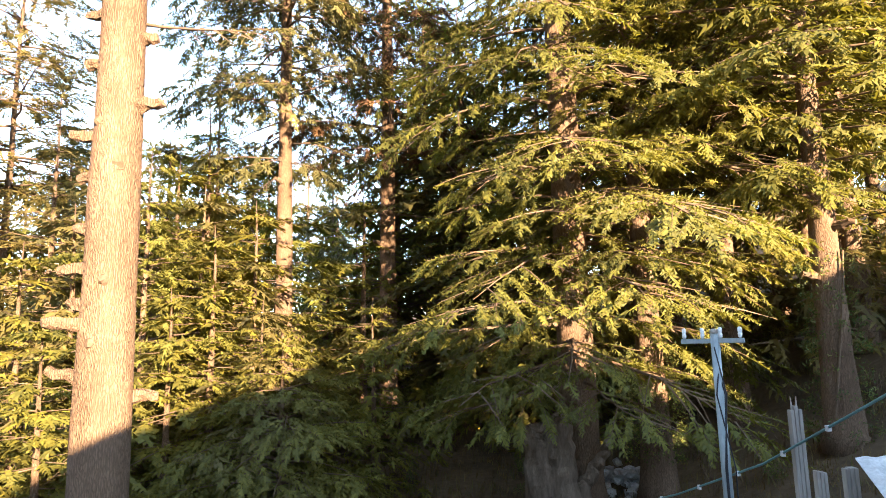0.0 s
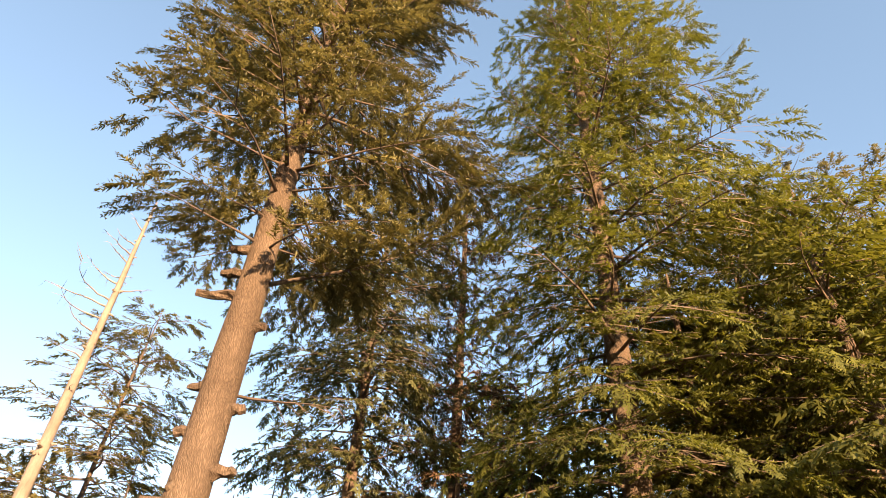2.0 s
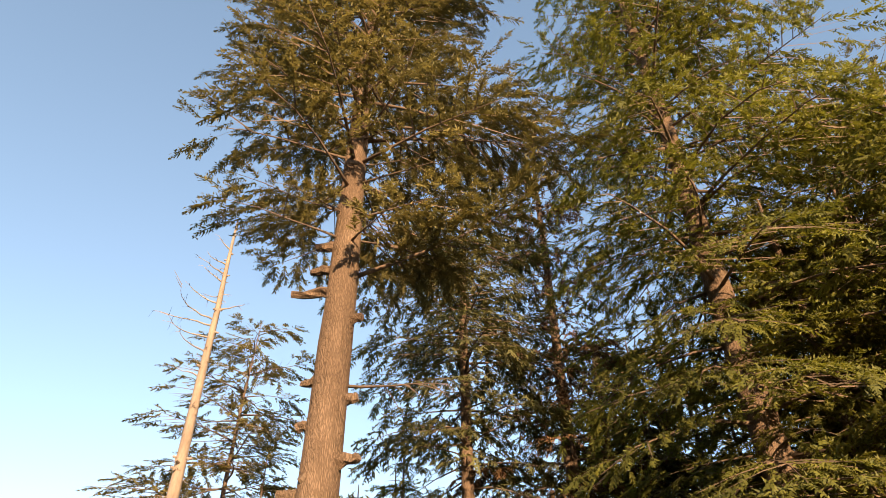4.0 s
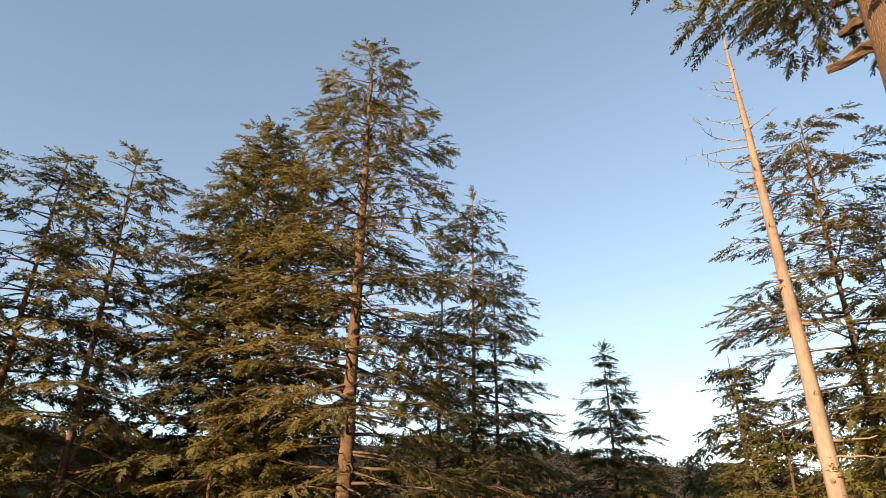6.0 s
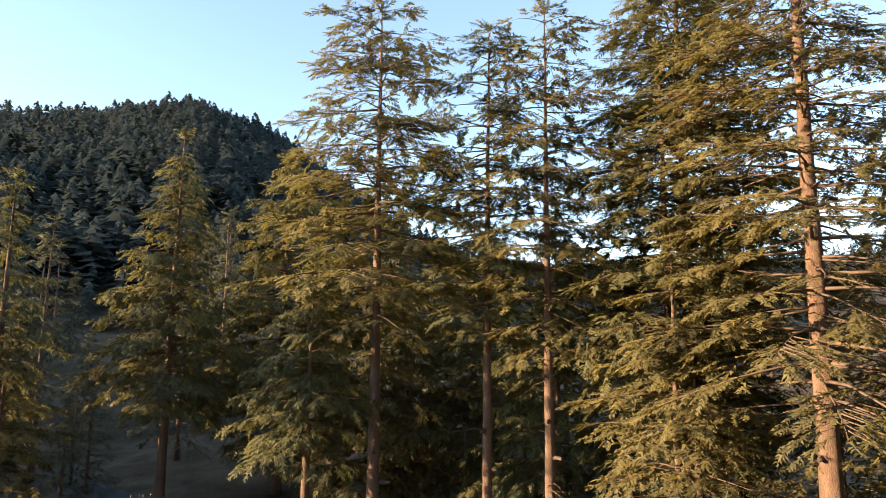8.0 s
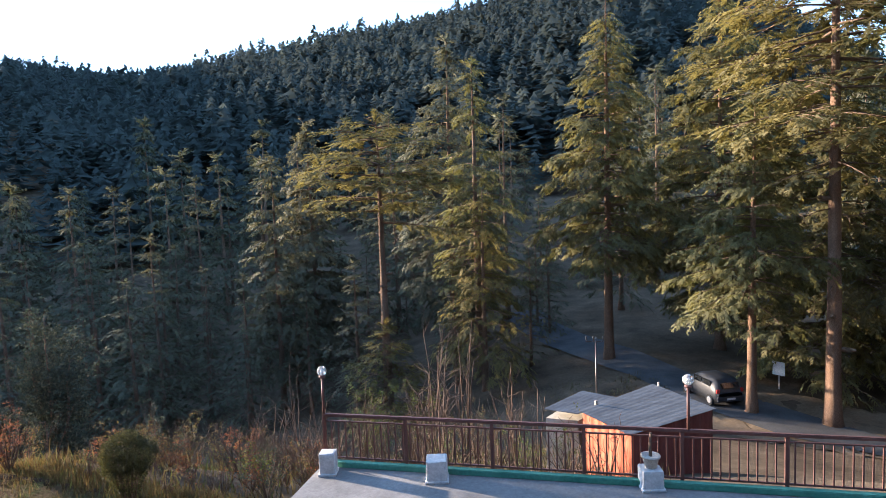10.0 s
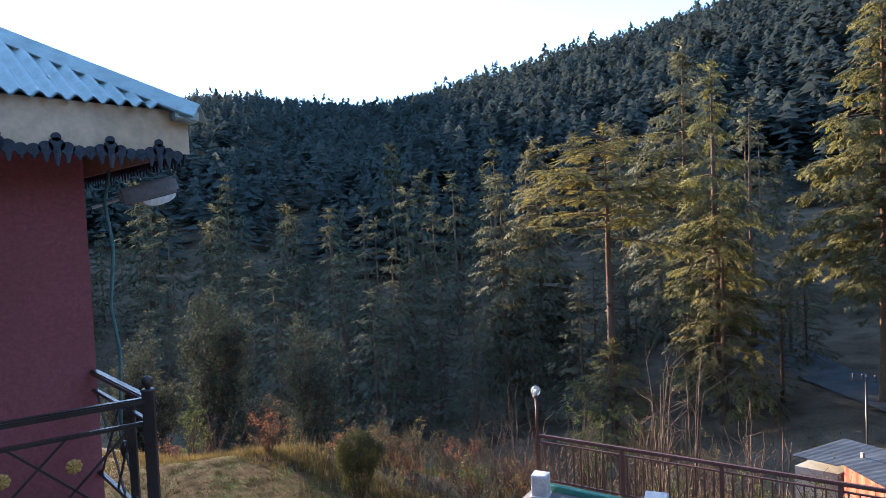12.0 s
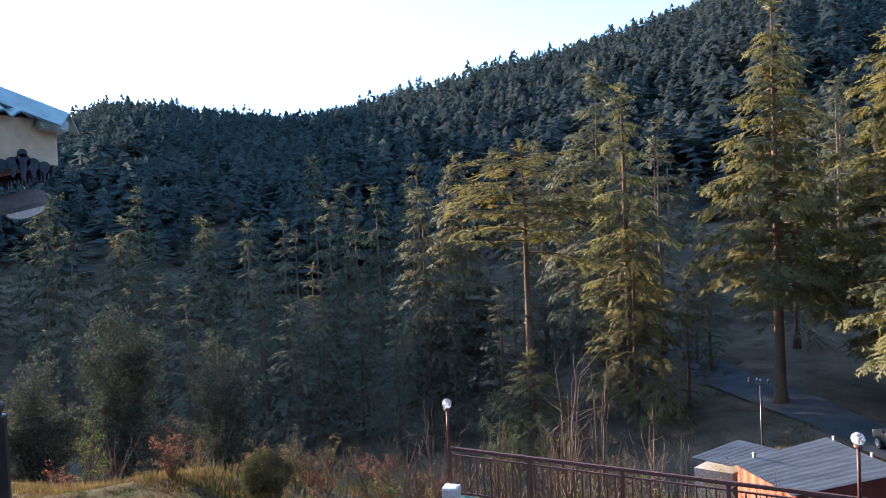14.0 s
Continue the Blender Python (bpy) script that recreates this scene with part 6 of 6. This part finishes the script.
for _k in range(64):                                     # undergrowth below the terrace and the lawn
    _b, _d = radians(_sr.uniform(138, 184)), _sr.uniform(17, 40)
    _x, _y = -math.sin(_b) * _d, math.cos(_b) * _d
    if ground_at(_x, _y) > -1.5:
        continue
    dry_shrub(_x, _y, ground_at(_x, _y) - 0.05, _sr.uniform(1.0, 2.6), 7, 1.0, "dark tangled undergrowth below the lawn", 400 + _k, (BROADLEAF, None, BROADLEAF, GRASS)[_k % 4], 80, thick=0.013)["group"] = "undergrowth below the lawn"

for _k in range(34):                                     # brush where the lawn falls away beside the terrace
    _b, _d = radians(_sr.uniform(152, 171)), _sr.uniform(11.6, 17)
    _x, _y = -math.sin(_b) * _d, math.cos(_b) * _d
    if (Vector((_x, _y, 0)) - A).dot(_out) < 0.3 and (Vector((_x, _y, 0)) - A).dot(_n) > -0.3:
        continue
    dry_shrub(_x, _y, ground_at(_x, _y) - 0.05, _sr.uniform(0.5, 1.3), 8, 0.6, "dry brown brush beside the terrace", 480 + _k, (GRASS, None, RED_LEAF, BROADLEAF)[_k % 4], 50, thick=0.009)["group"] = "brush beside the terrace"

# the worn rim of earth along the lawn
_er = np.random.default_rng(44)
_rim = np.array([(5.2, -21.0), (2.6, -17.7), (1.2, -15.9), (-0.6, -13.3), (-2.3, -11.3), (-4.0, -9.7)])
_q = np.linspace(0, 5, 70)
_rx, _ry = np.interp(_q, np.arange(6), _rim[:, 0]) + _er.normal(0, 0.05, 70), np.interp(_q, np.arange(6), _rim[:, 1]) + _er.normal(0, 0.05, 70)
_pts = [(a, b, ground_at(a, b) - 0.02) for a, b in zip(_rx, _ry)]
tagged(part("lawn_edge", tube(_pts, 0.11 + 0.02 * _er.standard_normal(70), 10, 0.07, _er), EARTH, smooth=True), "rough brown earth rim along the lawn", "bank", kind="structure")


def clipped_bush(x, y):
    rng = np.random.default_rng(31)
    t = thing("clipped_bush", (x, y, ground_at(x, y) - 0.03), "clipped round bush on bare stems", "bush")
    for k in range(7):
        a = k * 0.9
        part("stem", tube([(0.04 * math.cos(a), 0.04 * math.sin(a), 0), (0.12 * math.cos(a), 0.12 * math.sin(a), 0.5), (0.25 * math.cos(a), 0.25 * math.sin(a), 1.05)], [0.025, 0.018, 0.01], 6), TWIG, t, smooth=True)
    d = rng.normal(0, 1, (1500, 3))
    d /= np.linalg.norm(d, axis=1)[:, None]
    p = d * np.array([0.37, 0.37, 0.29]) * rng.uniform(0.7, 1.05, (1500, 1)) * (1 + 0.12 * np.sin(5 * d[:, :1] + 3 * d[:, 2:])) + np.array([0, 0, 1.1])
    d2 = rng.normal(0, 1, (500, 3))
    d2 /= np.linalg.norm(d2, axis=1)[:, None]
    p2 = d2 * np.array([0.2, 0.2, 0.3]) + np.array([0, 0, 0.78])
    part("leaves", grow_sprays(np.concatenate([p, p2]), np.concatenate([d, d2]), np.full(2000, 0.10), 9, rng), CLIPPED, t)


clipped_bush(-2.03, -10.73)


def leafy_tree(x, y, top, seed, label, columns):
    """A broadleaved tree of several leafy, upright columns."""
    rng = np.random.default_rng(seed)
    at = base(x, y)
    t = thing("broadleaf_tree", at, label, "tree")
    h = top - at[2]
    P, D = [], []
    for k in range(columns):
        a = rng.uniform(0, 6.28)
        hh = h * (1 if k == 0 else rng.uniform(0.55, 0.9))
        q = np.linspace(0, 1, 8)
        pts = np.outer(q, [math.cos(a) * 1.2 * (k > 0), math.sin(a) * 1.2 * (k > 0), hh]) + rng.normal(0, 0.12, (8, 3)) * q[:, None]
        part("trunk", tube(pts, 0.13 * (1 - 0.85 * q), 7), LIMB, t, smooth=True)
        for j in range(150):
            u = rng.uniform(0.2, 1.0)
            c = np.array([np.interp(u, q, pts[:, m]) for m in range(3)])
            d = rng.normal(0, 1, 3)
            d /= np.linalg.norm(d)
            c = c + d * rng.uniform(0.2, 1.0) * (1.15 - 0.6 * u)
            for m in range(4):
                P.append(c + rng.normal(0, 0.16, 3))
                D.append(d + rng.normal(0, 0.6, 3))
    part("crown", grow_sprays(np.array(P), np.array(D), np.full(len(P), 0.42), 9, rng), BROADLEAF, t)


leafy_tree(1.59, -29.4, 2.2, 71, "grey-green broadleaved tree in tall leafy columns", 5)
leafy_tree(-2.69, -29.4, 0.7, 72, "slim grey-green broadleaved tree", 4)
leafy_tree(4.6, -30.5, 0.0, 73, "dark broadleaved tree at the edge of the lawn", 4)
leafy_tree(-0.5, -27.5, -2.6, 74, "low broadleaved tree below the lawn bank", 4)


def trunk_ivy(x, y, radius, z0, z1, count, seed, label):
    rng = np.random.default_rng(seed)
    at = base(x, y)
    t = thing("ivy", at, label, "ivy")
    a = rng.uniform(0, 6.28, count)
    z = rng.uniform(z0, z1, count)
    r = radius * (1.12 - 0.012 * z) + rng.uniform(0.0, 0.22, count) * (1 - (z - z0) / (z1 - z0) * 0.6)
    P = np.stack([r * np.cos(a), r * np.sin(a), z], 1)
    D = np.stack([np.cos(a), np.sin(a), rng.uniform(-1.4, 0.1, count)], 1)
    part("leaves", grow_sprays(P, D, np.full(count, 0.26), 9, rng), IVY, t)
    part("vine", tube([(radius * math.cos(b), radius * math.sin(b), zz) for b, zz in zip(np.linspace(3.5, 5.2, 8), np.linspace(0.1, z1, 8))], [0.03] * 8, 5), LIMB, t)


trunk_ivy(6.80, 20.11, 0.50, 1.2, 4.6, 420, 81, "yellow-green ivy climbing a cedar trunk")
trunk_ivy(10.45, 17.05, 0.45, 0.4, 5.0, 300, 83, "dark ivy climbing a thick cedar trunk")
trunk_ivy(-22.54, -35.21, 0.40, 0.5, 5.5, 260, 82, "ivy climbing a bare cedar trunk")


def tufts(count, place, size, seed):
    """Loose blades of grass, as triangles."""
    rng = np.random.default_rng(seed)
    out = []
    for k in range(count):
        x, y, g, s = place(rng)
        n = 9
        a = rng.uniform(0, 6.28, n)
        h = size * s * rng.uniform(0.5, 1.2, n)
        lean = rng.uniform(0.1, 0.7, n) * h
        b = np.stack([x + rng.normal(0, 0.05, n) * s, y + rng.normal(0, 0.05, n) * s, np.full(n, g - 0.01)], 1)
        w = 0.004 * (1 + 0.5 * s)
        side = np.stack([-np.sin(a) * w, np.cos(a) * w, np.zeros(n)], 1)
        tip = b + np.stack([np.cos(a) * lean, np.sin(a) * lean, h], 1)
        out.append(np.stack([b - side, b + side, tip], 1).reshape(-1, 3))
    return np.concatenate(out)


def on_lawn(rng):
    q, w = rng.random(), rng.random() ** 0.8
    x, y = 2.6 - 6.2 * q + w * 4.5, -17.4 + 7.6 * q + w * 3.2
    return x, y, ground_at(x, y) + 0.07, 0.7 + 0.4 * rng.random()


def on_bank(rng):
    q = rng.random()
    x, y = 3.4 - 7.2 * q + rng.normal(0, 0.25), -18.2 + 8.4 * q - 0.35 + rng.normal(0, 0.25)
    return x, y, ground_at(x, y) + 0.05, 1.0 + 1.6 * rng.random() ** 2


def on_slope(rng):
    b, rr = radians(rng.uniform(-48, 30)), rng.uniform(11, 42)
    x, y = -math.sin(b) * rr, math.cos(b) * rr
    return x, y, ground_at(x, y), 2.0 + 4.0 * rng.random()


def in_valley(rng):
    b, rr = radians(rng.uniform(122, 178)), rng.uniform(11.5, 42)
    x, y = -math.sin(b) * rr, math.cos(b) * rr
    return x, y, ground_at(x, y), 2.5 + 4.5 * rng.random() ** 2


tagged(part("lawn_grass", tufts(7000, on_lawn, 0.05, 91), LAWN_BLADES), "short dry grass on the lawn", "grass", kind="stuff")
tagged(part("bank_grass", tufts(4200, on_bank, 0.085, 92), GRASS), "tall dry grass along the bank of the lawn", "grass", kind="stuff")
tagged(part("slope_grass", tufts(4500, on_slope, 0.06, 93), GRASS), "dry grass on the wooded slope", "grass", kind="stuff")
tagged(part("valley_grass", tufts(3000, in_valley, 0.07, 94), GRASS), "dry grass and weeds below the terrace", "grass", kind="stuff")
